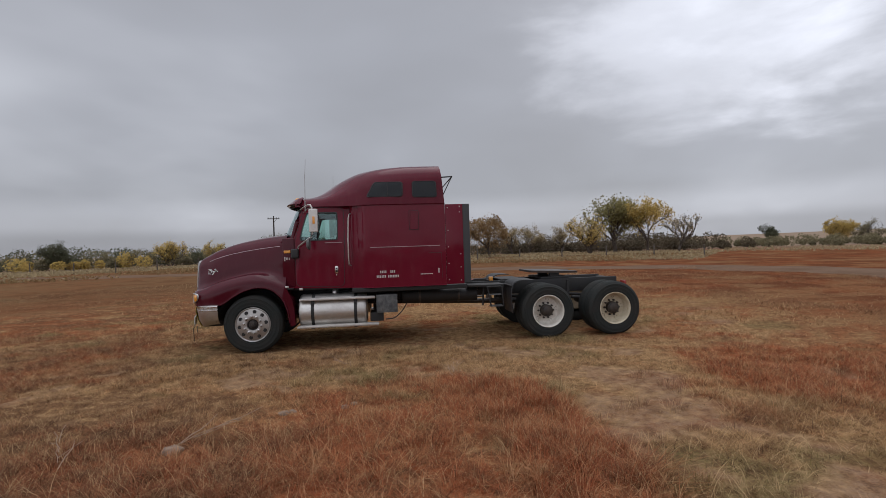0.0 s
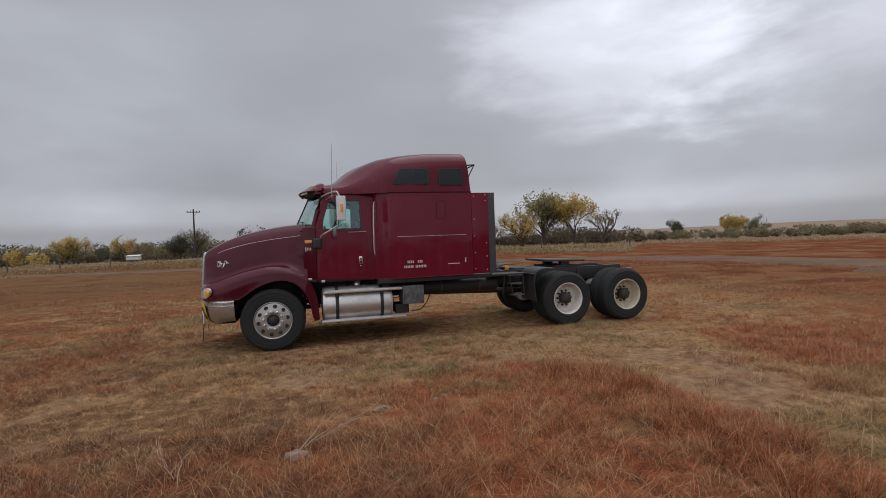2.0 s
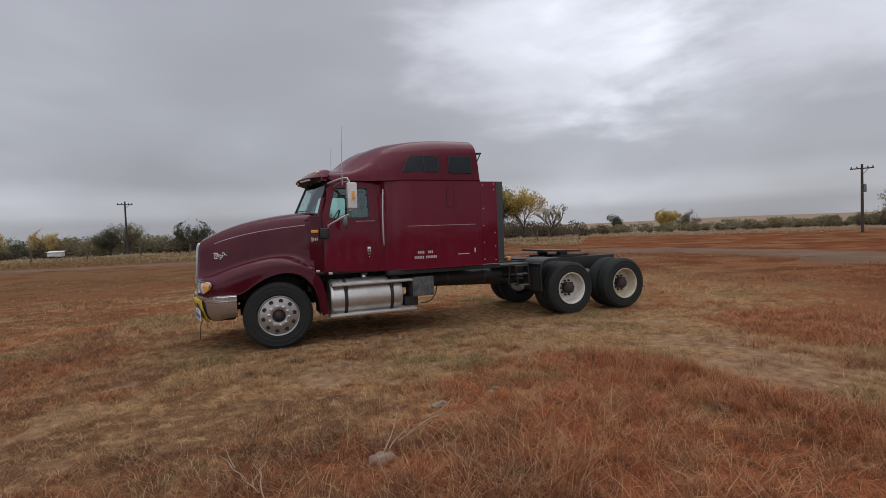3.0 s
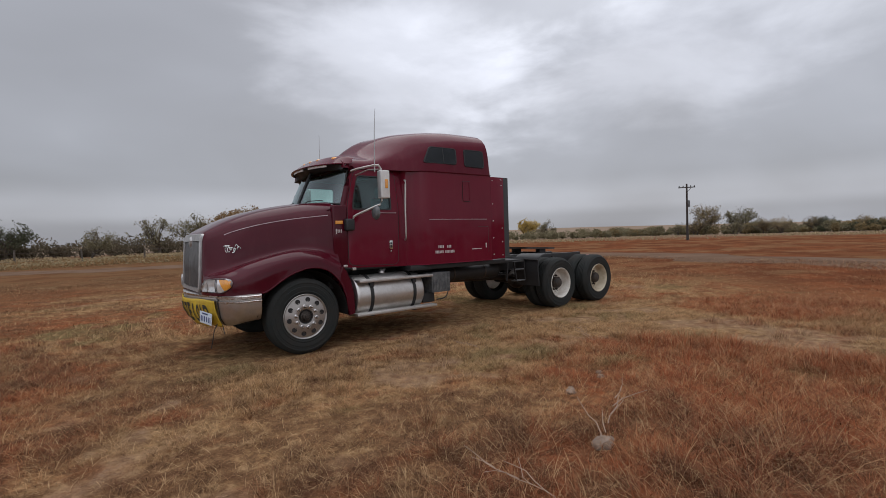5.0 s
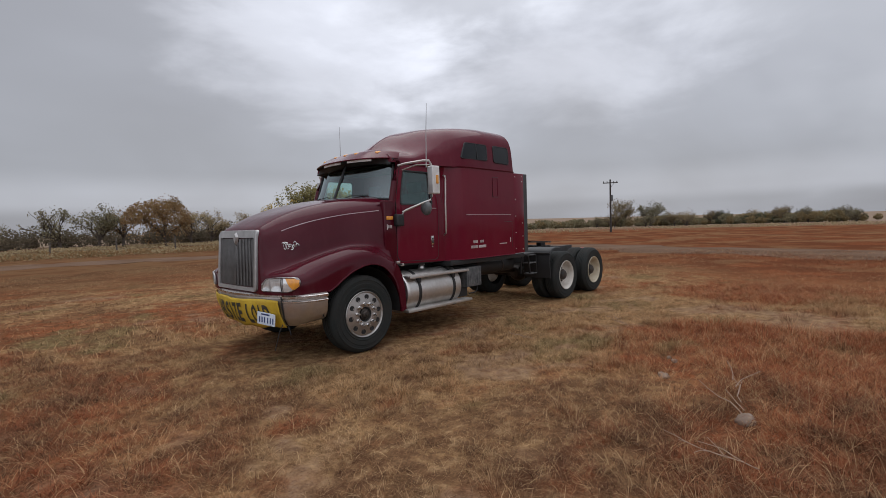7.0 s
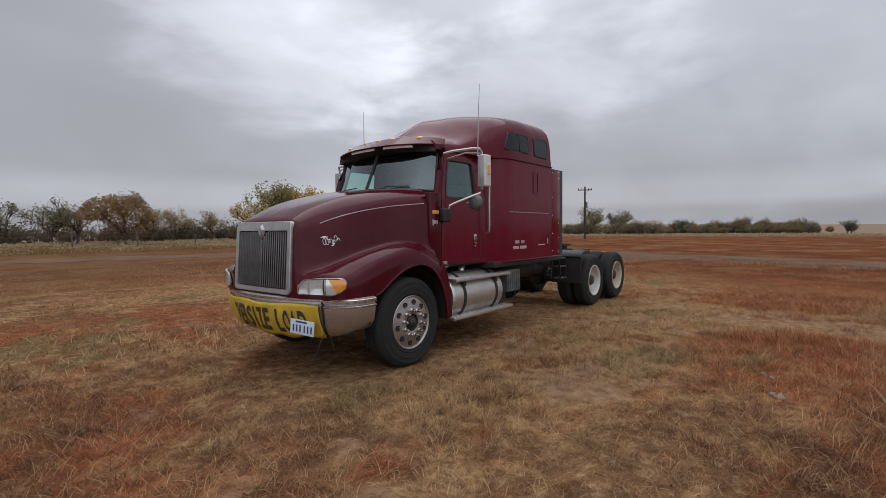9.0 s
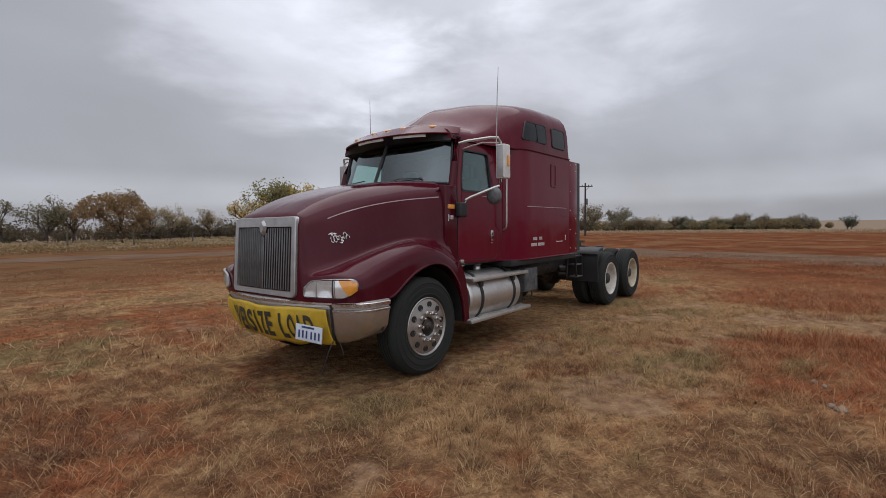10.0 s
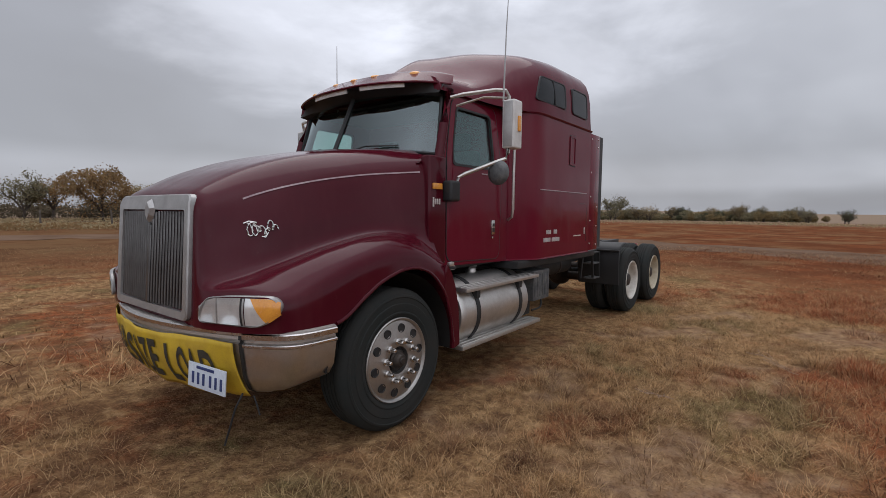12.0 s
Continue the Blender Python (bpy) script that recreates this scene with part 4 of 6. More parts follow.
for s in (-1, 1):
    y = s * 1.207
    # seam moulding between sleeper box and roof
    tube("seam_moulding", [(x, s * (yy + 0.004), 2.537) for x, yy in pl[4:]], 0.009, M_PAINT_DULL, sleeper, "moulding along the roof seam", sides=6)
    fair = box("side_fairing", 3.425, 3.745, y - s * 0.04, y - s * 0.003, 1.075, 2.525, M_PAINT_SIDE_LIT, truck, "maroon side extender panel", bevel=0.008)
    box("rubber_edge", 3.745, 3.87, y - s * 0.032, y - s * 0.010, 1.10, 2.525, M_EDGE, fair, "grey rubber flap edge", bevel=0.006)
    for xx, zs in ((3.47, (1.16, 1.45, 1.75, 2.05, 2.46)), (3.69, (1.14, 1.38, 1.62, 2.38, 2.48))):
        for z in zs:
            revolve("rivet", [(0.0, 0.006), (0.008, 0.005), (0.011, 0.0)], (xx, y - s * 0.003, z), M_ALU, fair, n=8, s=s)
    # vent hatch
    out = rounded([(2.775, 2.085), (2.935, 2.085), (2.935, 2.415), (2.775, 2.415)], 0.02, 3)
    inn = rounded([(2.795, 2.105), (2.915, 2.105), (2.915, 2.395), (2.795, 2.395)], 0.012, 3)
    hatch = framed("vent_hatch", out, inn, y + s * 0.012, 0.018, M_PAINT_SIDE_LIT, sleeper, "raised maroon vent hatch frame")
    # black ring drawn as the shade at the edge of the raised frame
    framed("hatch_gap", [(x + (x - 2.855) * 0.10, z + (z - 2.25) * 0.05) for x, z in out], out, y + s * 0.003, 0.006, M_BLACK, hatch, "dark ring for the shade round the raised hatch")
    plate("hatch_panel", inn, y + s * 0.004, 0.008, M_PAINT_SIDE_LIT, hatch)
    # baggage door shut lines
    for x0, x1, z0, z1 in ((2.86, 3.34, 1.652, 1.658), (3.338, 3.343, 1.20, 1.655)):
        box("shut_line", x0, x1, y - s * 0.002, y + s * 0.002, z0, z1, M_BLACK, sleeper, bevel=0.0005, seg=1)
    # pinstripes, plain lettering bars and small stickers
    box("pinstripe", 2.06, 3.31, y - s * 0.001, y + s * 0.007, 1.777, 1.786, M_STRIPE, sleeper, "faded pale pinstripe", bevel=0.001, seg=1)
    for row, (z0, z1, x0, x1, k) in enumerate(((1.318, 1.362, 2.225, 2.50, 9), (1.235, 1.279, 2.165, 2.565, 14))):
        for i in range(k):
            if (row, i) in ((0, 4), (0, 5), (1, 6)):
                continue
            w = (x1 - x0) / k
            box("lettering_bar", x0 + i * w, x0 + (i + 0.66) * w, y - s * 0.001, y + s * 0.005, z0, z1, M_LETTER, sleeper, "white vinyl bar", bevel=0.001, seg=1)
    box("sticker", 2.95, 3.17, y - s * 0.001, y + s * 0.003, 1.27, 1.284, M_LETTER, sleeper, bevel=0.001, seg=1)
    box("sticker", 3.27, 3.292, y - s * 0.001, y + s * 0.003, 1.29, 1.37, M_LETTER, sleeper, bevel=0.001, seg=1)
    box("sleeper_sill", 1.72, 3.80, s * 0.70, s * 1.16, 0.985, 1.062, M_BLACK, truck, bevel=0.015)
    # script badge on the hood side, as a plain swash
    base = Vector((-0.875, s * 0.765, 1.43))

    def hood_at(x, z):
        row = hermite(HOOD_X, [[c for p in r for c in p] for r in HOOD], [x]).reshape(9, 2)
        line = smooth_line(row, 80)
        k = int(np.argmin(abs(line[15:60, 1] - z))) + 15
        return (x + hood_shift(x, line[k, 0], z), s * (line[k, 0] + 0.006), z)
    sw = []
    for t in np.linspace(0, 1, 110):
        big = 0.040 if t < 0.30 else 0.017
        x = -0.885 + 0.165 * t + (0.020 if t < 0.30 else 0.012) * math.sin(t * 40)
        z = 1.428 + 0.012 * t + big * math.sin(t * 40 + 1.5) - 0.040 * math.exp(-((t - 0.58) / 0.06) ** 2) + 0.030 * math.exp(-((t - 0.80) / 0.05) ** 2)
        sw.append(hood_at(x, z))
    script = tube("script_badge", sw, 0.0048, M_CHROME, truck, "chrome swash badge", sides=6)
    tube("flourish", [hood_at(x, z) for x, z in ((-0.90, 1.465), (-0.87, 1.478), (-0.83, 1.47))], 0.0055, M_CHROME, script, sides=6)
    tube("flourish", [hood_at(x, z) for x, z in ((-0.815, 1.385), (-0.795, 1.38), (-0.775, 1.41))], 0.005, M_CHROME, script, sides=6)
    # fuel tank with straps and steps
    yc, zc, r = s * 0.865, 0.665, 0.305
    tank = revolve("fuel_tank", [(0.0, 0.765), (0.20, 0.770), (0.285, 0.785), (0.302, 0.81), (r, 0.84), (r, 1.90), (0.302, 1.93), (0.285, 1.955), (0.20, 1.97), (0.0, 1.975)], (0, yc, zc), M_ALU, truck, "dull aluminium cylindrical fuel tank", axis="x", n=56)
    for xs in (1.02, 1.77):
        revolve("tank_strap", [(r + 0.001, -0.028), (r + 0.007, -0.026), (r + 0.007, 0.026), (r + 0.001, 0.028)], (xs, yc, zc), M_BLACK, tank, "black tank strap", axis="x", n=56, angle=60)
        box("step_bracket", xs - 0.03, xs + 0.03, s * 1.07, s * 1.165, 0.80, 0.872, M_BLACK, tank, bevel=0.008)
        box("step_bracket", xs - 0.03, xs + 0.03, s * 1.02, s * 1.165, 0.375, 0.41, M_BLACK, tank, bevel=0.008)
    revolve("filler_cap", [(0.0, 0.05), (0.045, 0.05), (0.052, 0.04), (0.052, 0.0)], (1.38, s * 0.83, zc + r - 0.008), M_ALU, tank, n=20, axis="z")
    tube("cap_lever", [(1.34, s * 0.83, zc + r + 0.05), (1.44, s * 0.85, zc + r + 0.055)], 0.012, M_ALU, tank, sides=6)
    for nm, z, x0, x1, y0, y1 in (("upper_step", 0.872, 0.80, 2.12, 1.02, 1.19), ("lower_step", 0.392, 0.755, 2.18, 1.02, 1.19)):
        st = box(nm, x0, x1, s * y0, s * y1, z, z + 0.038, M_ALU, tank, "dull aluminium step", bevel=0.008)
        for k in range(3):
            box("step_rib", x0 + 0.02, x1 - 0.02, s * (y0 + 0.03 + 0.05 * k), s * (y0 + 0.05 + 0.05 * k), z + 0.036, z + 0.043, M_ALU, st, bevel=0.002, seg=1)
    # tread plate battery box
    bb = box("battery_box", 2.14, 2.52, s * 0.72, s * 1.12, 0.60, 0.925, M_GALV, truck, "weathered grey tread plate battery box", bevel=0.012)
    for k in range(6):
        box("lid_rib", 2.165 + 0.06 * k, 2.185 + 0.06 * k, s * 1.118, s * 1.127, 0.64, 0.89, M_GALV, bb, bevel=0.003, seg=1)
    box("box_bracket", 2.02, 2.26, s * 0.60, s * 1.02, 0.44, 0.60, M_BLACK, bb, bevel=0.01)
    tube("cable", [(2.30, s * 1.02, 0.47), (2.45, s * 1.05, 0.49), (2.58, s * 0.98, 0.58), (2.70, s * 0.80, 0.72)], 0.010, M_PLASTIC, bb, sides=6, smooth_n=14)
    # mirror
    arm = tube("mirror_arm", [(0.84, s * 0.97, 2.50), (0.90, s * 1.06, 2.525), (1.02, s * 1.30, 2.55), (1.07, s * 1.37, 2.545), (1.095, s * 1.385, 2.50), (1.095, s * 1.385, 2.04), (1.075, s * 1.375, 1.99), (1.02, s * 1.33, 1.965), (0.84, s * 1.13, 1.86), (0.80, s * 1.09, 1.83), (0.785, s * 1.075, 1.76)], 0.016, M_ALU, truck, "bare metal mirror bracket", sides=8)
    tube("arm_brace", [(0.90, s * 0.99, 2.44), (1.00, s * 1.20, 2.50), (1.09, s * 1.37, 2.49)], 0.010, M_ALU, arm, sides=6)
    mir = box("mirror_housing", 1.055, 1.195, s * 1.345, s * 1.46, 2.075, 2.47, M_WHITE, arm, "off-white rectangular mirror housing", bevel=0.018, seg=3)
    box("mirror_glass", 1.193, 1.200, s * 1.36, s * 1.445, 2.09, 2.455, M_CHROME, mir, bevel=0.002)
    box("mirror_front", 1.050, 1.058, s * 1.36, s * 1.445, 2.09, 2.455, M_GRILLE, mir, bevel=0.003)
    box("mirror_lamp", 1.115, 1.155, s * 1.455, s * 1.475, 2.215, 2.34, M_AMBER, mir, "amber mirror lamp", bevel=0.006)
    tube("lamp_cable", [(1.07, s * 1.40, 2.45), (1.075, s * 1.44, 2.30), (1.06, s * 1.42, 2.15), (1.08, s * 1.39, 2.02)], 0.006, M_PLASTIC, mir, sides=6, smooth_n=12)
    revolve("convex_mirror", [(0.0, -0.05), (0.05, -0.045), (0.085, -0.028), (0.103, 0.0), (0.098, 0.008), (0.0, 0.010)], (1.03, s * 1.335, 1.875), M_GALV, arm, "round convex mirror seen from behind", n=28, axis="x")
    tube("antenna", [(0.99, s * 1.395, 2.44), (1.0, s * 1.405, 3.0), (1.02, s * 1.41, 3.33)] if s < 0 else [(1.20, 0.90, 2.66), (1.21, 0.92, 3.0), (1.22, 0.93, 3.40)], 0.008, M_GRILLE, truck, "thin whip antenna", sides=6, r_end=0.003)

# roof deflector bracket at the rear
for s in (-1, 1):
    br = tube("roof_bracket", [(3.33, s * 0.86, 3.06), (3.62, s * 0.90, 3.07)], 0.013, M_BLACK, truck, "thin black roof bracket", sides=6)
    tube("stay", [(3.61, s * 0.90, 3.07), (3.42, s * 0.88, 2.70)], 0.010, M_BLACK, br, sides=6)
    tube("crossbar", [(3.61, 0, 3.07), (3.61, s * 0.90, 3.07)], 0.011, M_BLACK, br, sides=6)

# chassis
for s in (-1, 1):
    rail = box("frame_rail", -0.75, 7.02, s * 0.38, s * 0.455, 0.775, 1.045, M_BLACK, truck, "black frame rail", bevel=0.012)
    at_ = tube("air_tank", [(2.62, s * 0.60, 0.83), (2.66, s * 0.60, 0.83), (4.02, s * 0.60, 0.83), (4.06, s * 0.60, 0.83)], 0.135, M_BLACK, truck, "black air tank beside the frame", sides=18)
    for x_ in (2.95, 3.70):
        revolve("tank_band", [(0.136, -0.02), (0.142, -0.018), (0.142, 0.018), (0.136, 0.02)], (x_, s * 0.60, 0.83), M_GREASE, at_, axis="x", n=18)
    box("deck_plate", 3.86, 4.55, s * 0.42, s * 0.92, 0.975, 1.015, M_BLACK, rail, bevel=0.008)
    ts = box("tread_step", 4.20, 4.48, s * 0.80, s * 0.985, 0.965, 0.985, M_BLACK, rail, "black ladder step with grey treads", bevel=0.004)
    for z_, x_ in ((0.815, 4.23), (0.60, 4.26)):
        box("step_tread", x_, x_ + 0.24, s * 0.84, s * 0.99, z_, z_ + 0.022, M_GALV, ts, bevel=0.004)
    for x0_, x1_ in ((4.20, 4.265), (4.475, 4.50)):
        v = [(x0_ + dx, s * y_, z_) for y_ in (0.955, 0.985) for dx, z_ in ((0, 0.975), (0.022, 0.975), (0.022 + x1_ - x0_, 0.60), (x1_ - x0_, 0.60))]
        finish("step_side", v, [(0, 1, 2, 3), (7, 6, 5, 4), (0, 1, 5, 4), (1, 2, 6, 5), (2, 3, 7, 6), (3, 0, 4, 7)], M_BLACK, ts, smooth=False)
    tube("step_strut", [(4.16, s * 0.86, 0.96), (4.14, s * 0.84, 0.62)], 0.018, M_BLACK, ts, sides=6)
    for k in range(3):
        box("label_bar", 4.02, 4.12, s * 0.455, s * 0.459, 0.885 + 0.028 * k, 0.897 + 0.028 * k, M_LETTER, rail, bevel=0.001, seg=1)
    # quarter fender ahead of the drive wheels
    qf = [(4.62, 0.50), (4.60, 0.90), (4.64, 1.04), (4.74, 1.095), (5.02, 1.10)]
    qf = smooth_line(qf, 16)
    v = []
    for x, z in qf:
        v += [(x, s * 0.62, z), (x, s * 1.225, z), (x + 0.012, s * 1.235, z - 0.008), (x + 0.02, s * 0.62, z - 0.012)]
    finish("quarter_fender", v, grid_faces(16, 4, True), M_PLASTIC, truck, "black quarter fender", angle=35)
    box("fender_lip", 4.585, 4.62, s * 0.62, s * 1.23, 0.985, 1.01, M_BLACK, truck, bevel=0.006)
    tube("fender_bracket", [(4.72, s * 0.42, 1.00), (4.72, s * 1.10, 1.02)], 0.02, M_BLACK, truck, sides=8)
    for x in HUB[1:]:
        tube("axle_tube", [(x, s * 0.15, 0.50), (x, s * 0.62, 0.50)], 0.085, M_GREASE, truck, sides=14)
        box("air_spring", x + 0.22, x + 0.46, s * 0.36, s * 0.60, 0.55, 0.86, M_RUBBER, truck, bevel=0.05, seg=3)
        tube("torque_arm", [(x - 0.55, s * 0.42, 0.66), (x + 0.2, s * 0.46, 0.58)], 0.035, M_BLACK, truck, sides=8)
    tube("shock", [(5.95, s * 0.48, 0.52), (5.98, s * 0.46, 1.0)], 0.035, M_BLACK, truck, sides=10)
    box("front_spring", -0.65, 0.75, s * 0.40, s * 0.48, 0.56, 0.63, M_BLACK, truck, bevel=0.01)
    box("tail_lamp", 7.0, 7.05, s * 0.62, s * 0.80, 0.86, 0.98, M_RED, truck, "red tail lamp", bevel=0.01)
for x in (0.9, 2.1, 3.3, 4.5, 5.95, 6.98):
    box("crossmember", x - 0.04, x + 0.04, -0.39, 0.39, 0.80, 1.02, M_BLACK, truck)
for x in HUB[1:]:
    revolve("differential", [(0.0, -0.20), (0.12, -0.17), (0.20, -0.05), (0.21, 0.05), (0.15, 0.18), (0.0, 0.22)], (x, 0, 0.52), M_GREASE, truck, "greasy axle housing", axis="x", n=24)
tube("front_axle", [(0, -0.9, 0.50), (0, -0.6, 0.44), (0, 0.6, 0.44), (0, 0.9, 0.50)], 0.06, M_BLACK, truck, sides=10)
tube("drive_shaft", [(1.6, 0, 0.72), (5.2, 0, 0.58)], 0.055, M_GREASE, truck, sides=12)
box("gearbox", 0.55, 1.70, -0.28, 0.28, 0.60, 1.02, M_GREASE, truck, bevel=0.06, seg=3)
box("engine_block", -0.75, 0.46, -0.34, 0.34, 0.66, 1.40, M_GREASE, truck, bevel=0.06, seg=3)
# fifth wheel coupling
fw = box("fifth_wheel_base", 5.42, 6.02, -0.44, 0.44, 1.045, 1.085, M_BLACK, truck, "black coupling base", bevel=0.01)
plate_pts = rounded([(5.20, -0.42), (5.30, -0.46), (5.85, -0.46), (6.25, -0.33), (6.25, -0.14), (5.98, -0.05), (5.98, 0.05), (6.25, 0.14), (6.25, 0.33), (5.85, 0.46), (5.30, 0.46), (5.20, 0.42)], 0.05, 3)
n = len(plate_pts)
v = [(x, y, 1.165 - (x - 5.6) * 0.045) for x, y in plate_pts] + [(x, y, 1.205 - (x - 5.6) * 0.045) for x, y in plate_pts]
finish("coupling_plate", v, [tuple(range(n - 1, -1, -1)), tuple(range(n, 2 * n))] + [(i, (i + 1) % n, n + (i + 1) % n, n + i) for i in range(n)], M_GREASE, fw, "greasy coupling plate", angle=30)
for s in (-1, 1):
    box("plate_pivot", 5.62, 5.82, s * 0.30, s * 0.42, 1.08, 1.17, M_BLACK, fw, bevel=0.015)
box("catwalk", 4.60, 5.05, -0.42, 0.42, 1.046, 1.07, M_BLACK, truck, "dark deck plate", bevel=0.006)
box("work_lamp", 4.36, 4.44, -0.44, -0.36, 1.05, 1.13, M_AMBER, truck, "small amber work lamp", bevel=0.01)
# air lines behind the sleeper
for k, mcol in enumerate((M_PLASTIC, M_RED, M_PLASTIC)):
    tube("air_line", [(3.46, -0.15 + 0.12 * k, 1.62), (3.70, -0.18 + 0.12 * k, 1.35), (3.85, -0.25 + 0.12 * k, 1.14), (3.80, -0.45 + 0.10 * k, 1.07), (4.05, -0.50 + 0.12 * k, 1.075)], 0.013, mcol, truck, sides=7, smooth_n=26)
tube("exhaust_stack", [(3.60, 0.75, 0.95), (3.60, 0.75, 2.3)], 0.07, M_STEEL, truck, sides=16)

# registration plate, characters as plain bars
tagp = box("registration_plate", -1.222, -1.212, -0.99, -0.69, 0.585, 0.735, M_PLATE, truck, "pale blue registration plate", bevel=0.004)
rot = Matrix.Translation((-1.096, -0.695, 0.572)) @ Matrix.Rotation(radians(14), 4, "Z") @ Matrix.Rotation(radians(5), 4, "X") @ Matrix.Translation((1.217 - 0.022, 0.84, -0.66))
kids = [tagp]
for k in range(6):
    y0 = -0.725 - (0.255 / 6) * k - (0.012 if k > 2 else 0)
    kids.append(box("plate_bar", -1.2255, -1.221, y0 - 0.017, y0, 0.612, 0.682, M_PLATE_INK, tagp, bevel=0.001, seg=1))
kids.append(box("plate_bar", -1.2255, -1.221, -0.90, -0.76, 0.705, 0.722, M_PLATE_INK, tagp, bevel=0.001, seg=1))
for o in kids:
    o.data.transform(rot)


# banner tied over the bumper
def banner_x(y, z):
    sag = 0.012 * math.sin(y * 9 + z * 14) + 0.010 * math.sin(y * 23 - z * 9)
    return bumper_x(y) - 0.024 + sag * 0.5 + 0.080 * max(0, (0.76 - z) / 0.27) ** 2


NB, MB = 90, 12
v = []
for i in range(NB):
    y = -0.872 + 1.86 * i / (NB - 1)
    bot = 0.448 + 0.018 * math.sin(y * 5) + 0.012 * math.sin(y * 17)
    top = 0.800 + 0.008 * math.sin(y * 8)
    for j in range(MB):
        z = bot + (top - bot) * j / (MB - 1)
        v.append((banner_x(y, z), y, z))
banner = finish("load_banner", v, grid_faces(NB, MB), M_YELLOW, None, "")
tagged(banner, "creased yellow vinyl banner with black letters tied over the bumper", "banner")
sol = banner.modifiers.new("thickness", "SOLIDIFY")
sol.thickness = 0.003
for i, ch in enumerate("OVERSIZE LOAD"):
    if ch == " ":
        continue
    fc = bpy.data.curves.new("banner_text", "FONT")
    fc.body, fc.size, fc.resolution_u, fc.offset = ch, 1.0, 3, 0.030
    fo = new("banner_text", fc)
    bpy.context.view_layer.update()
    tm = bpy.data.meshes.new_from_object(fo.evaluated_get(bpy.context.evaluated_depsgraph_get()))
    bpy.data.objects.remove(fo)
    co = np.array([w.co[:] for w in tm.vertices])
    lo, hi = co.min(axis=0), co.max(axis=0)
    one = bmesh.new()
    one.from_mesh(tm)
    bmesh.ops.triangulate(one, faces=one.faces)
    for _ in range(3):
        bmesh.ops.subdivide_edges(one, edges=[e for e in one.edges if e.calc_length() > 0.10], cuts=1)
        bmesh.ops.triangulate(one, faces=one.faces)
    wide = 0.030 if ch == "I" else 0.084
    for w in one.verts:
        y = 0.555 - 0.1000 * i - wide * (w.co.x - lo[0]) / (hi[0] - lo[0]) - (0.02 if ch == "I" else 0)
        z = 0.492 + 0.245 * (w.co.y - lo[1]) / (hi[1] - lo[1])
        w.co = Vector((banner_x(y, z) - 0.008, y, z))
    part("letter", one, M_INK, banner, "black printed letter", smooth=False)
    bpy.data.meshes.remove(tm)
tube("tie_cord", [(-1.04, -0.95, 0.52), (-1.075, -0.93, 0.44), (-1.085, -0.89, 0.33), (-1.10, -0.85, 0.21)], 0.006, M_PLASTIC, banner, "dangling black tie cord", sides=6)
tube("tie_cord", [(-0.99, -0.98, 0.50), (-0.985, -1.0, 0.45), (-0.975, -1.01, 0.39)], 0.005, M_PLASTIC, banner, "dangling black tie cord", sides=6)


# ---- ground ----
def value_noise(x, y, seed=0):
    """Smooth noise in 0..1 for arrays."""
    def h(i, j):
        n = np.sin(i * 127.1 + j * 311.7 + seed * 74.7) * 43758.5453
        return n - np.floor(n)
    i, j = np.floor(x), np.floor(y)
    a, b = x - i, y - j
    a, b = a * a * (3 - 2 * a), b * b * (3 - 2 * b)
    return (h(i, j) * (1 - a) + h(i + 1, j) * a) * (1 - b) + (h(i, j + 1) * (1 - a) + h(i + 1, j + 1) * a) * b


def relief(x, y):
    r = np.hypot(x, y)
    z = 0.05 * (value_noise(x * 0.35, y * 0.35, 1) - 0.5) + 0.025 * (value_noise(x * 1.4, y * 1.4, 2) - 0.5)
    z = z * np.clip((r - 3) / 5, 0.25, 1)
    beside = np.where((x > -1.2) & (x < 7.3), step01(np.abs(y), 1.3, 2.0), 1.0)
    z = z + 0.050 * (fbm(x, y, 2.3, 371) - 0.5) * beside * (1 - step01(r, 16, 24))
    far = np.clip((r - 260) / 1200, 0, 1)
    az = np.degrees(np.arctan2(x, y))
    ridge = 10 * np.exp(-((az - 52) / 26) ** 2) + 3 + 3 * (value_noise(az / 9.0, r * 0.0, 5) - 0.5)
    return z + far * far * (3 - 2 * far) * ridge


def fbm(x, y, scale, seed):
    return (value_noise(x * scale, y * scale, seed) + 0.5 * value_noise(x * scale * 2.1 + 7, y * scale * 2.1, seed + 1) + 0.25 * value_noise(x * scale * 4.3, y * scale * 4.3 + 3, seed + 2)) / 1.75


def step01(v, a, b):
    t = np.clip((v - a) / (b - a), 0, 1)
    return t * t * (3 - 2 * t)


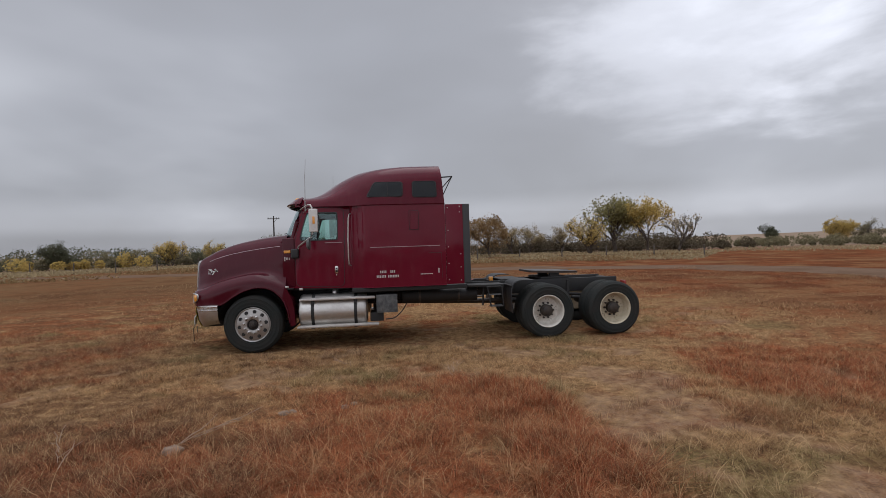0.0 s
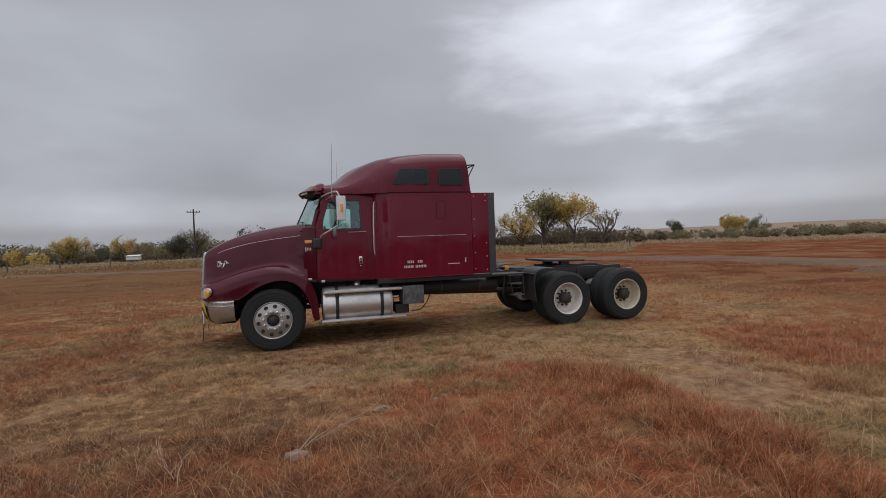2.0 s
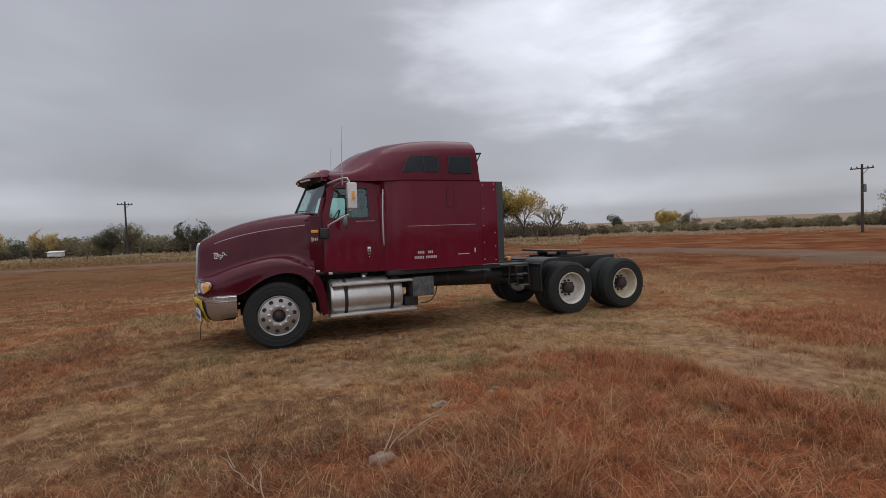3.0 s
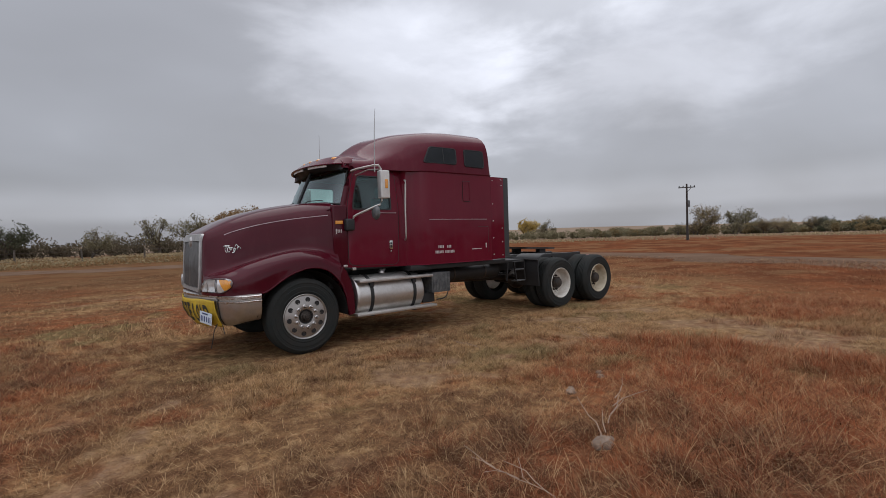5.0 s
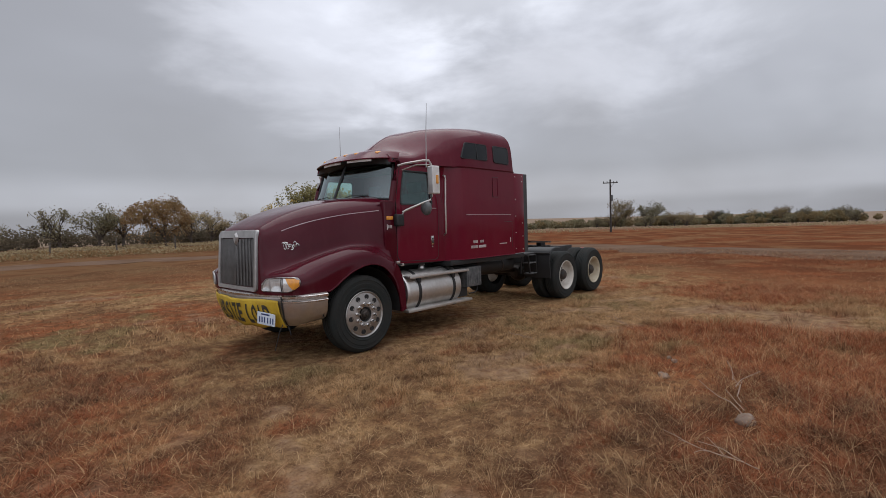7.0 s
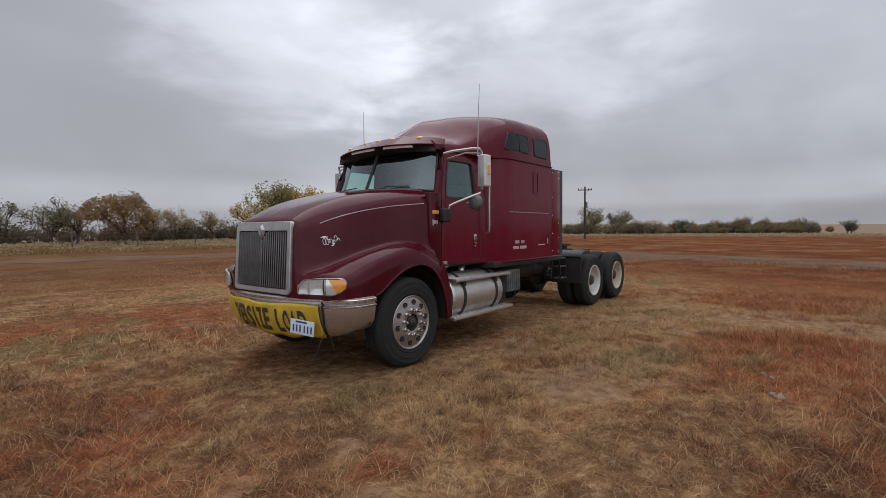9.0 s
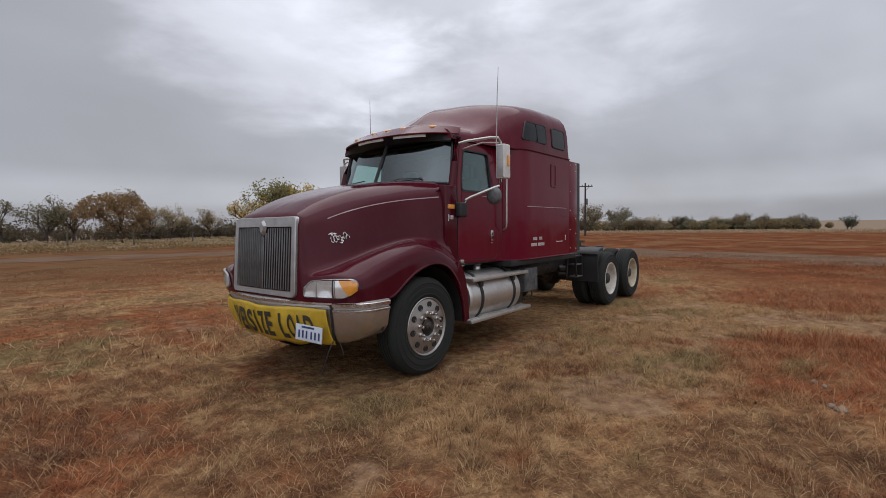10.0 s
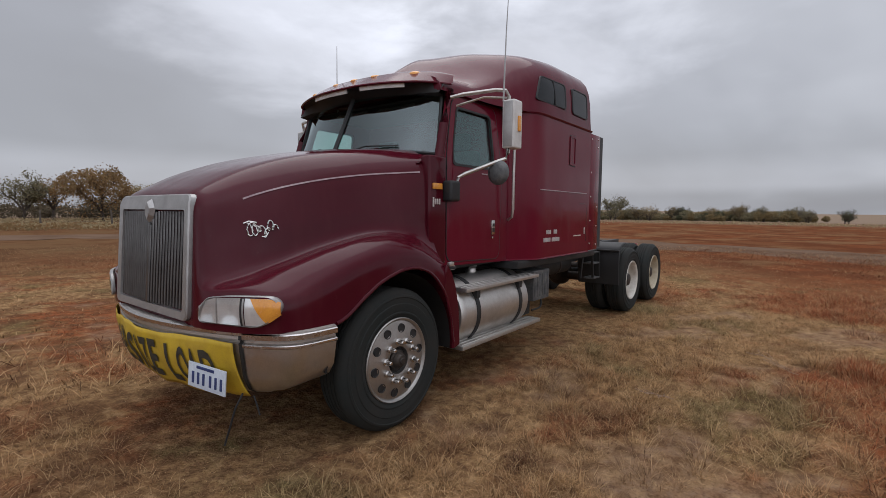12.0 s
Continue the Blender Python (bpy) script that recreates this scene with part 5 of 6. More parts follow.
def sward(x, y):
    """What covers the ground: shares of rust bluestem, bare dirt, olive growth and dark stubble."""
    x, y = np.asarray(x, float), np.asarray(y, float)
    r = np.hypot(x, y + 3)
    wx, wy = x + 0.9 * (fbm(x, y, 0.8, 301) - 0.5), y + 0.9 * (fbm(x, y, 0.8, 311) - 0.5)
    n1, n2 = fbm(wx, wy, 0.42, 321), fbm(wx, wy * 1.25, 1.25, 331)
    # rust grass south of the truck, straw beside it and before its nose
    n3 = fbm(wx, wy * 1.3, 3.4, 381)
    nose = step01(x, -1.4, -0.5) * (1 - step01(x, 3.0, 4.2)) * step01(-y, 0.9, 1.3) * (1 - step01(-y, 2.2, 3.0))
    zone = 0.46 - 0.12 * nose - 0.06 * step01(-y, 4.6, 5.6) * step01(x, 1.2, 2.4) + 0.38 * step01(-y - 1.5 * (1 - step01(x, 0.6, 2.6)), 2.2, 3.9) * step01(x, -4.5, -1.4) + 0.14 * step01(-x, 1.2, 2.6) + 0.20 * step01(r, 10, 20)
    lane = step01(wx, 4.05, 4.7) * (1 - step01(wx, 5.8, 7.0)) * step01(-y, 1.3, 2.4)
    spur = step01(0.75 - np.abs(wy + 2.7 + 0.10 * wx), 0.0, 0.6) * step01(wx, -0.8, 0.4) * (1 - step01(wx, 4.5, 6))
    zone = zone - 0.42 * lane - 0.18 * spur
    ridge = step01(0.62 - np.abs(wx - 3.75 - 0.08 * (wy + 5)), 0.0, 0.5) * step01(-wy, 3.2, 4.2) * (1 - step01(-wy, 7.4, 8.2))
    zone = np.maximum(zone, 0.95 * ridge)
    red = step01(0.40 * n1 + 0.34 * n2 + 0.26 * n3 + (zone - 0.5) * 0.62, 0.40, 0.64)
    bare = step01(n2 * 0.6 + fbm(x, y, 2.8, 341) * 0.4 + 0.12 * lane + 0.05 * spur - 0.22 * ridge - 0.10 * (red - 0.4), 0.60, 0.71)
    bare = bare * (1 - step01(r, 12, 18))
    olive = step01(fbm(x, y, 0.9, 351) * 0.7 + n3 * 0.3 - 0.06 * red, 0.56, 0.70) * (1 - step01(r, 12, 18)) * (1 - bare)
    dark = step01(0.6 * fbm(wx, wy * 1.5, 1.5, 361) + 0.4 * n3 + 0.13 * step01(-x, 0.6, 1.8) + 0.10 * step01(-x, -1.2, 0.6) * step01(-y, 2.8, 3.8) + 0.12 * step01(-y, 3.2, 4.5) * step01(x, -3.2, -2.0) * (1 - step01(x, 0.2, 1.2)) - 0.12 * step01(x, 1.2, 3.2) - 0.10 * nose, 0.46, 0.66) * (1 - step01(r, 14, 20)) * (1 - 0.6 * bare)
    return red, bare, olive, dark


def lay_sward(me, x, y, repeat=1):
    """Stores the cover at each place with the mesh."""
    k = np.stack([np.repeat(q_, repeat) for q_ in sward(x, y)], 1).astype(np.float32)
    me.color_attributes.new("sward", "FLOAT_COLOR", "POINT").data.foreach_set("color", k.ravel())


def ground_colours(nt):
    """Colour of the prairie: rusty bluestem, straw and bare dirt in patches, hazed far off."""
    pos = nt.nodes.new("ShaderNodeNewGeometry")
    sep = nt.nodes.new("ShaderNodeSeparateXYZ")
    nt.links.new(pos.outputs["Position"], sep.inputs[0])

    def noise_at(scale, detail=4.0, rough=0.55):
        n = N(nt, "ShaderNodeTexNoise", Scale=scale, Detail=detail, Roughness=rough)
        nt.links.new(pos.outputs["Position"], n.inputs["Vector"])
        return n.outputs["Fac"]

    def math2(op, a, b):
        m = nt.nodes.new("ShaderNodeMath"); m.operation = op; m.use_clamp = op in ("ADD", "MULTIPLY")
        for k, q_ in enumerate((a, b)):
            if isinstance(q_, float):
                m.inputs[k].default_value = q_
            else:
                nt.links.new(q_, m.inputs[k])
        return m.outputs[0]
    cover = nt.nodes.new("ShaderNodeAttribute"); cover.attribute_name = "sward"
    kinds = nt.nodes.new("ShaderNodeSeparateColor")
    nt.links.new(cover.outputs["Color"], kinds.inputs[0])
    red, bare, olive, dark = kinds.outputs[0], kinds.outputs[1], kinds.outputs[2], cover.outputs["Alpha"]
    mid, fine = noise_at(2.6, 5.0, 0.6), noise_at(11.0, 5.0, 0.65)
    ln = nt.nodes.new("ShaderNodeVectorMath"); ln.operation = "LENGTH"
    nt.links.new(pos.outputs["Position"], ln.inputs[0])
    red = math2("ADD", red, ramped(nt, mid, 0.35, 0.65, -0.35, 0.25))
    c = mix_color(nt, red, (0.315, 0.192, 0.093), (0.250, 0.074, 0.030))
    c = mix_color(nt, math2("MULTIPLY", dark, ramped(nt, mid, 0.36, 0.62, 0.95, 0.35)), c, (0.098, 0.044, 0.024))
    c = mix_color(nt, math2("MULTIPLY", olive, 0.75), c, (0.150, 0.128, 0.056))
    c = mix_color(nt, math2("MULTIPLY", bare, ramped(nt, fine, 0.30, 0.62, 1.0, 0.45)), c, (0.205, 0.132, 0.088))
    clump = noise_at(6.5, 4.0, 0.6)
    c = mix_color(nt, ramped(nt, clump, 0.50, 0.64, 0.0, 0.60), c, (0.085, 0.040, 0.022))
    c = mix_color(nt, math2("MULTIPLY", ramped(nt, clump, 0.46, 0.34, 0.0, 0.55), ramped(nt, red, 0.2, 1.0, 1.0, 0.45)), c, (0.42, 0.275, 0.145))
    # bands of straw, rust and dark stubble in the far field
    broad, band, stub = noise_at(0.06, 3.0), noise_at(0.13, 4.0), noise_at(0.42, 4.0, 0.6)
    away = ramped(nt, ln.outputs["Value"], 9.0, 16.0)
    east = ramped(nt, sep.outputs["X"], 2.0, 12.0)
    c = mix_color(nt, math2("MULTIPLY", ramped(nt, broad, 0.42, 0.60, 0.0, 0.6), away), c, (0.20, 0.066, 0.028))
    c = mix_color(nt, math2("MULTIPLY", ramped(nt, band, 0.48, 0.58, 0.0, 0.60), away), c, (0.20, 0.112, 0.056))
    c = mix_color(nt, math2("MULTIPLY", ramped(nt, stub, 0.47, 0.55, 0.0, 0.85), away), c, (0.088, 0.034, 0.018))
    c = mix_color(nt, math2("MULTIPLY", math2("MULTIPLY", east, away), 0.60), c, (0.115, 0.040, 0.020))
    pale = noise_at(0.27, 5.0, 0.62)
    c = mix_color(nt, math2("MULTIPLY", ramped(nt, pale, 0.52, 0.60, 0.0, 0.60), away), c, (0.205, 0.118, 0.060))
    slant = nt.nodes.new("ShaderNodeMath"); slant.operation = "MULTIPLY_ADD"; slant.inputs[1].default_value = -0.40
    nt.links.new(sep.outputs["Y"], slant.inputs[0]); nt.links.new(sep.outputs["X"], slant.inputs[2])
    west = math2("MULTIPLY", ramped(nt, slant.outputs[0], 7.0, -4.0, 0.0, 0.90), away)
    c = mix_color(nt, math2("MULTIPLY", west, ramped(nt, stub, 0.40, 0.58, 1.0, 0.55)), c, (0.128, 0.076, 0.040))
    # dry tan hills far off, with the haze of distance mixed into the colour
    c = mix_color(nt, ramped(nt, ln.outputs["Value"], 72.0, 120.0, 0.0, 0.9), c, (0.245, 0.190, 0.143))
    return c, fine, away, bare, math2


def lit(nt, colour, gain):
    """Blades paler than the matted litter below; colour raised against their shading of each other."""
    g = nt.nodes.new("ShaderNodeVectorMath"); g.operation = "SCALE"; g.inputs["Scale"].default_value = gain
    nt.links.new(colour, g.inputs[0])
    return g.outputs[0]


def translucent(m, nt, b, colour, share):
    """Thin leaf tissue that lets part of the light through."""
    tr = nt.nodes.new("ShaderNodeBsdfTranslucent")
    nt.links.new(colour, tr.inputs["Color"])
    mx = nt.nodes.new("ShaderNodeMixShader"); mx.inputs[0].default_value = share
    nt.links.new(b.outputs[0], mx.inputs[1]); nt.links.new(tr.outputs[0], mx.inputs[2])
    nt.links.new(mx.outputs[0], nt.nodes["Material Output"].inputs[0])
    return m


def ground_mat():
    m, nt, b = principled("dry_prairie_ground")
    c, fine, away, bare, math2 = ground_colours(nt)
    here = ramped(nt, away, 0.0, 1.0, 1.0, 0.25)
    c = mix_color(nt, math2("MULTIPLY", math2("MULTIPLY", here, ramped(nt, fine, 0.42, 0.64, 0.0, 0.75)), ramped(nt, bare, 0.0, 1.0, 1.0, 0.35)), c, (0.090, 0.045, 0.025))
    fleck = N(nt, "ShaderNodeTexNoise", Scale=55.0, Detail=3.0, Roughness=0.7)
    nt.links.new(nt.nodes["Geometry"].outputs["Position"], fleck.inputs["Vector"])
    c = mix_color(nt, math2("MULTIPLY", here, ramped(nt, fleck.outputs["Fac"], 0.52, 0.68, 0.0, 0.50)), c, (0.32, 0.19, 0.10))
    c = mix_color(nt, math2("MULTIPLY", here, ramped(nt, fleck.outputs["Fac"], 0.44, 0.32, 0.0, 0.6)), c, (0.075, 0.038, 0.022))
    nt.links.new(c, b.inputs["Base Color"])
    b.inputs["Roughness"].default_value = 1.0
    b.inputs["Specular IOR Level"].default_value = 0.0
    bp = N(nt, "ShaderNodeBump", Strength=0.9, Distance=0.06)
    nt.links.new(fine, bp.inputs["Height"])
    nt.links.new(bp.outputs[0], b.inputs["Normal"])
    return m


def grass_mat():
    m, nt, b = principled("dry_grass_blades")
    c, fine, away, bare, math2 = ground_colours(nt)
    geo = nt.nodes.new("ShaderNodeNewGeometry")
    rnd = geo.outputs["Random Per Island"]
    c = lit(nt, c, 1.42)
    c = mix_color(nt, ramped(nt, rnd, 0.62, 1.0, 0.0, 0.75), c, (0.56, 0.39, 0.21))
    c = mix_color(nt, ramped(nt, rnd, 0.36, 0.0, 0.0, 0.85), c, (0.045, 0.021, 0.012))
    nt.links.new(c, b.inputs["Base Color"])
    b.inputs["Roughness"].default_value = 0.85
    b.inputs["Specular IOR Level"].default_value = 0.15
    return translucent(m, nt, b, c, 0.28)


M_GROUND, M_GRASS = ground_mat(), grass_mat()
M_TRACK = mat("packed_track_gravel", (0.160, 0.105, 0.074), (0.118, 0.074, 0.050), rough=1.0, scale=0.5, grain=5, bump=0.4, spec=0.0)

radii = np.concatenate([np.linspace(0, 14, 127), np.geomspace(14.3, 4200, 80)])
A = 320
v, f = [], []
ang = np.linspace(0, 2 * math.pi, A, endpoint=False)
for r in radii:
    x, y = r * np.cos(ang), r * np.sin(ang)
    z = relief(x, y)
    v += list(zip(x, y, z))
f = grid_faces(len(radii), A, True)
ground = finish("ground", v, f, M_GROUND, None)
gc = np.empty(len(ground.data.vertices) * 3)
ground.data.vertices.foreach_get("co", gc)
lay_sward(ground.data, gc[0::3], gc[1::3])
tagged(ground, "flat dry prairie of rust-red and straw-coloured grass with bare dirt", "ground", kind="structure")

# dirt track across the field
path = smooth_line([(11, -40), (16, -16), (20.3, -5), (22.4, 1.5), (24.5, 9), (22.5, 17), (15.5, 23.5), (5, 28.5), (-8, 33), (-28, 38), (-70, 46), (-160, 62)], 220)
v = []
for i, (x, y) in enumerate(path):
    d = path[min(i + 1, 219)] - path[max(i - 1, 0)]
    nrm = np.array((d[1], -d[0])) / np.hypot(*d)
    for k, w in enumerate((-2.5, -1.4, 0.0, 1.4, 2.5)):
        wob = (value_noise(np.array(i * 0.8), np.array(k * 3.0), 8) - 0.5) * 1.8 if k in (0, 4) else 0
        p = np.array((x, y)) + nrm * (w + wob)
        zz = float(relief(np.array(p[0]), np.array(p[1])))
        v.append((p[0], p[1], zz + (0.006, 0.022, 0.028, 0.022, 0.006)[k]))
track = finish("dirt_track", v, grid_faces(220, 5), M_TRACK, None)
tagged(track, "pale packed dirt track curving across the field", "road", kind="structure")


# ---- grass ----
def blades(name, x, y, h, w, lean, label, away=None):
    """One narrow bent blade a place, as two faces; away: the way it leans, in radians."""
    n = len(x)
    rng = np.random.default_rng(len(name) * 7 + n)
    a = rng.uniform(0, 2 * np.pi, n)
    b = a + rng.normal(np.pi / 2, 0.6, n)
    if away is not None:
        b = away + rng.normal(0, 0.35, n)
        a = b + np.pi / 2
    l = h * lean * rng.uniform(0.3, 1.5, n)
    z0 = relief(x, y) - 0.01
    dx, dy = np.cos(a) * w / 2, np.sin(a) * w / 2
    lx, ly = np.cos(b) * l, np.sin(b) * l
    co = np.empty((n, 5, 3))
    co[:, 0] = np.stack([x - dx, y - dy, z0], 1)
    co[:, 1] = np.stack([x + dx, y + dy, z0], 1)
    co[:, 2] = np.stack([x + dx * 0.8 + lx * 0.35, y + dy * 0.8 + ly * 0.35, z0 + h * 0.6], 1)
    co[:, 3] = np.stack([x - dx * 0.8 + lx * 0.35, y - dy * 0.8 + ly * 0.35, z0 + h * 0.6], 1)
    co[:, 4] = np.stack([x + lx, y + ly, z0 + h], 1)
    me = bpy.data.meshes.new(name)
    me.vertices.add(n * 5)
    me.vertices.foreach_set("co", co.ravel())
    k = np.arange(n)[:, None] * 5
    loops = (k + np.array([0, 1, 2, 3, 3, 2, 4])).ravel()
    me.loops.add(n * 7)
    me.loops.foreach_set("vertex_index", loops.astype(np.int32))
    me.polygons.add(n * 2)
    st = (np.arange(n)[:, None] * 7 + np.array([0, 4])).ravel()
    me.polygons.foreach_set("loop_start", st.astype(np.int32))
    me.update(calc_edges=True)
    me.validate()
    lay_sward(me, x, y, 5)
    me.materials.append(M_GRASS)
    ob = new(name, me)
    return tagged(ob, label, "grass", kind="stuff")


rng = np.random.default_rng(11)


def sow(n, x0, x1, y0, y1, clump, seed):
    """Places bunched into tufts, few on bare dirt."""
    x, y = rng.uniform(x0, x1, n), rng.uniform(y0, y1, n)
    dense = 0.08 + 1.7 * value_noise(x * clump, y * clump, seed) * fbm(x, y, 0.9, seed + 1)
    keep = rng.uniform(0, 1, n) < dense
    x, y = x[keep], y[keep]
    bare = sward(x, y)[1]
    keep = rng.uniform(0, 1, len(x)) > bare * 0.93
    return x[keep], y[keep]


def tall(x, y):
    """Height of the grass: rust stands tallest, straw lies short and matted."""
    red, bare, olive, dark = sward(x, y)
    south = step01(-y, 3.0, 5.5) * step01(x, -1.5, 1.0)
    t = fbm(x, y, 1.1, 21)
    under = np.where((x > -1.3) & (x < 7.3), np.clip((np.abs(y) - 0.9) / 0.5, 0.25, 1), 1)
    return (0.022 + 0.045 * t + red * (0.02 + 0.085 * south * t) + 0.03 * olive) * (1 - 0.6 * bare) * under


x, y = sow(760000, -8, 9.5, -9.2, 2.5, 5.0, 31)
# the sward thins out towards the edges of the near field
fade = np.minimum.reduce([x + 8, 9.5 - x, y + 9.2, 2.5 - y]) / 2.2 + 0.8 * (value_noise(x * 0.8, y * 0.8, 91) - 0.5)
k_ = rng.uniform(0, 1, len(x)) < np.clip(fade, 0, 1)
x, y = x[k_], y[k_]
h = tall(x, y) * rng.uniform(0.5, 1.5, len(x))
blades("prairie_grass", x, y, h, rng.uniform(0.0025, 0.006, len(x)), 1.9, "short matted rust and straw prairie grass")
x, y = sow(330000, -15, 22, -11, 20, 1.6, 41)
out = ~((x > -6.6) & (x < 8.1) & (y > -7.8) & (y < 1.1))
x, y = x[out], y[out]
h = (0.03 + 0.085 * value_noise(x * 0.4, y * 0.4, 22) ** 2) * rng.uniform(0.5, 1.4, len(x))
blades("field_grass", x, y, h, rng.uniform(0.006, 0.013, len(x)), 1.7, "dry reddish field grass further off")

# broken straw lying flat on the ground
x, y = sow(210000, -7, 9.0, -9.0, 2.0, 2.2, 61)
blades("straw_litter", x, y, rng.uniform(0.006, 0.022, len(x)), rng.uniform(0.002, 0.005, len(x)), 6.5, "broken dry straw lying flat on the ground")


def tufts(name, n, x0, x1, y0, y1, wide, high, per, lean, label, wanted):
    """Bunches whose blades spread outwards from one root."""
    bx, by = rng.uniform(x0, x1, n), rng.uniform(y0, y1, n)
    clear = ~((bx > -1.3) & (bx < 7.3) & (np.abs(by) < 1.45))
    kp = clear & (rng.uniform(0, 1, n) < wanted(bx, by))
    bx, by = bx[kp], by[kp]
    m = len(bx)
    size = np.repeat(rng.uniform(0.55, 1.3, m), per)
    w = rng.uniform(0, 2 * np.pi, m * per)
    d = np.sqrt(rng.uniform(0, 1, m * per)) * wide * size
    tx, ty = np.repeat(bx, per) + np.cos(w) * d, np.repeat(by, per) + np.sin(w) * d
    th = high * size * rng.uniform(0.45, 1.15, m * per) * (1 - 0.45 * d / (wide * size))
    blades(name, tx, ty, th, rng.uniform(0.0025, 0.0055, m * per), lean, label, w)


tufts("bunch_grass", 1500, -2, 9, -9.2, -2.6, 0.11, 0.135, 60, 0.95, "bunches of taller rust-coloured bluestem grass", lambda x, y: sward(x, y)[0] * step01(-y, 2.6, 4.2) * 0.62)
tufts("ridge_grass", 95, 3.1, 4.5, -7.4, -3.4, 0.14, 0.21, 100, 0.95, "tall leaning rust-red bluestem along the worn lane", lambda x, y: step01(0.75 - np.abs(x - 3.75 - 0.08 * (y + 5)), 0.0, 0.4))
tufts("matted_tufts", 2300, -7, 9, -7.5, 2.2, 0.10, 0.065, 42, 1.7, "matted tufts of straw and olive grass", lambda x, y: (1 - sward(x, y)[1]) * (0.25 + 0.6 * fbm(x, y, 0.8, 57)))


tufts("straw_tufts", 420, -1.4, 4.2, -3.0, -1.2, 0.10, 0.105, 75, 1.15, "standing tufts of straw-coloured grass beside the truck", lambda x, y: 0.35 + 0.6 * fbm(x, y, 1.3, 58))


# pale field stones in the grass
M_STONE = mat("pale_field_stone", (0.27, 0.20, 0.15), (0.16, 0.11, 0.08), rough=0.9, scale=14, grain=60, bump=0.5)
for i, (sx, sy, sr) in enumerate(((1.22, -4.48, 0.045), (1.30, -4.42, 0.03), (1.86, -4.38, 0.035), (1.95, -4.30, 0.03), (0.45, -5.33, 0.065))):
    bm = bmesh.new()
    bmesh.ops.create_icosphere(bm, subdivisions=3, radius=1.0)
    for w in bm.verts:
        k = 1 + 0.35 * noise.noise(w.co * 1.7 + Vector((i * 7, 0, 0))) + 0.12 * noise.noise(w.co * 5)
        w.co = Vector((w.co.x * k * sr * 1.3, w.co.y * k * sr, max(w.co.z * k, -0.5) * sr * 0.8))
    st = part("field_stone", bm, M_STONE)
    st.location = (sx, sy, float(relief(np.array(sx), np.array(sy))) + sr * 0.2)
    tagged(st, "small pale rough stone lying in dry grass", "stone", "stones in the grass")

M_TWIG = mat("pale_dead_twig", (0.36, 0.26, 0.19), (0.26, 0.17, 0.12), rough=0.9, scale=20, grain=90, bump=0.3)
for i, (sx, sy, yaw, size) in enumerate(((0.42, -5.35, 0.4, 1.0), (-0.35, -5.55, 2.1, 0.7), (3.2, -3.4, 1.2, 0.6), (1.8, -2.6, 2.6, 0.5))):
    rg = random.Random(900 + i)
    tv, tf = [], []
    for k in range(6):
        a0 = yaw + rg.uniform(-0.7, 0.7)
        st_ = Vector((0.10 * k * math.cos(yaw), 0.10 * k * math.sin(yaw), 0.02 + 0.03 * k)) * size if k else Vector((0, 0, 0))
        pts = [st_]
        for j in range(5 if k == 0 else 3):
            a0 += rg.uniform(-0.5, 0.5)
            pts.append(pts[-1] + Vector((math.cos(a0), math.sin(a0), rg.uniform(0.05, 0.55))) * 0.10 * size)
        v_, f_ = tube_geo(pts, 0.006 * size if k == 0 else 0.004 * size, 5, 0.002)
        o = len(tv)
        tv += v_
        tf += [tuple(o + q_ for q_ in fc_) for fc_ in f_]
    tw = finish("dead_twig", tv, tf, M_TWIG)
    tw.location = (sx, sy, float(relief(np.array(sx), np.array(sy))) + 0.02)
    tagged(tw, "pale dead branching twig lying in dry grass", "twig", "twigs in the grass")

# ---- trees ----
M_BARK = mat("grey_cottonwood_bark", (0.11, 0.09, 0.075), (0.07, 0.058, 0.048), rough=0.95, scale=3, grain=14, bump=0.5, spec=0.1)


def leaf_mat(name, cols):
    m, nt, b = principled(name)
    geo = nt.nodes.new("ShaderNodeNewGeometry")
    r = nt.nodes.new("ShaderNodeValToRGB")
    e = r.color_ramp.elements
    e[0].color, e[1].color = (*cols[0], 1), (*cols[-1], 1)
    for i, c in enumerate(cols[1:-1]):
        q_ = e.new((i + 1) / (len(cols) - 1)); q_.color = (*c, 1)
    nt.links.new(geo.outputs["Random Per Island"], r.inputs[0])
    n = N(nt, "ShaderNodeTexNoise", Scale=0.5, Detail=3.0)
    nt.links.new(geo.outputs["Position"], n.inputs["Vector"])
    c = mix_color(nt, ramped(nt, n.outputs["Fac"], 0.4, 0.65, 0.0, 0.5), r.outputs[0], tuple(k * 0.6 for k in cols[len(cols) // 2]))
    nt.links.new(c, b.inputs["Base Color"])
    b.inputs["Roughness"].default_value = 0.8
    b.inputs["Specular IOR Level"].default_value = 0.15
    return translucent(m, nt, b, c, 0.42)


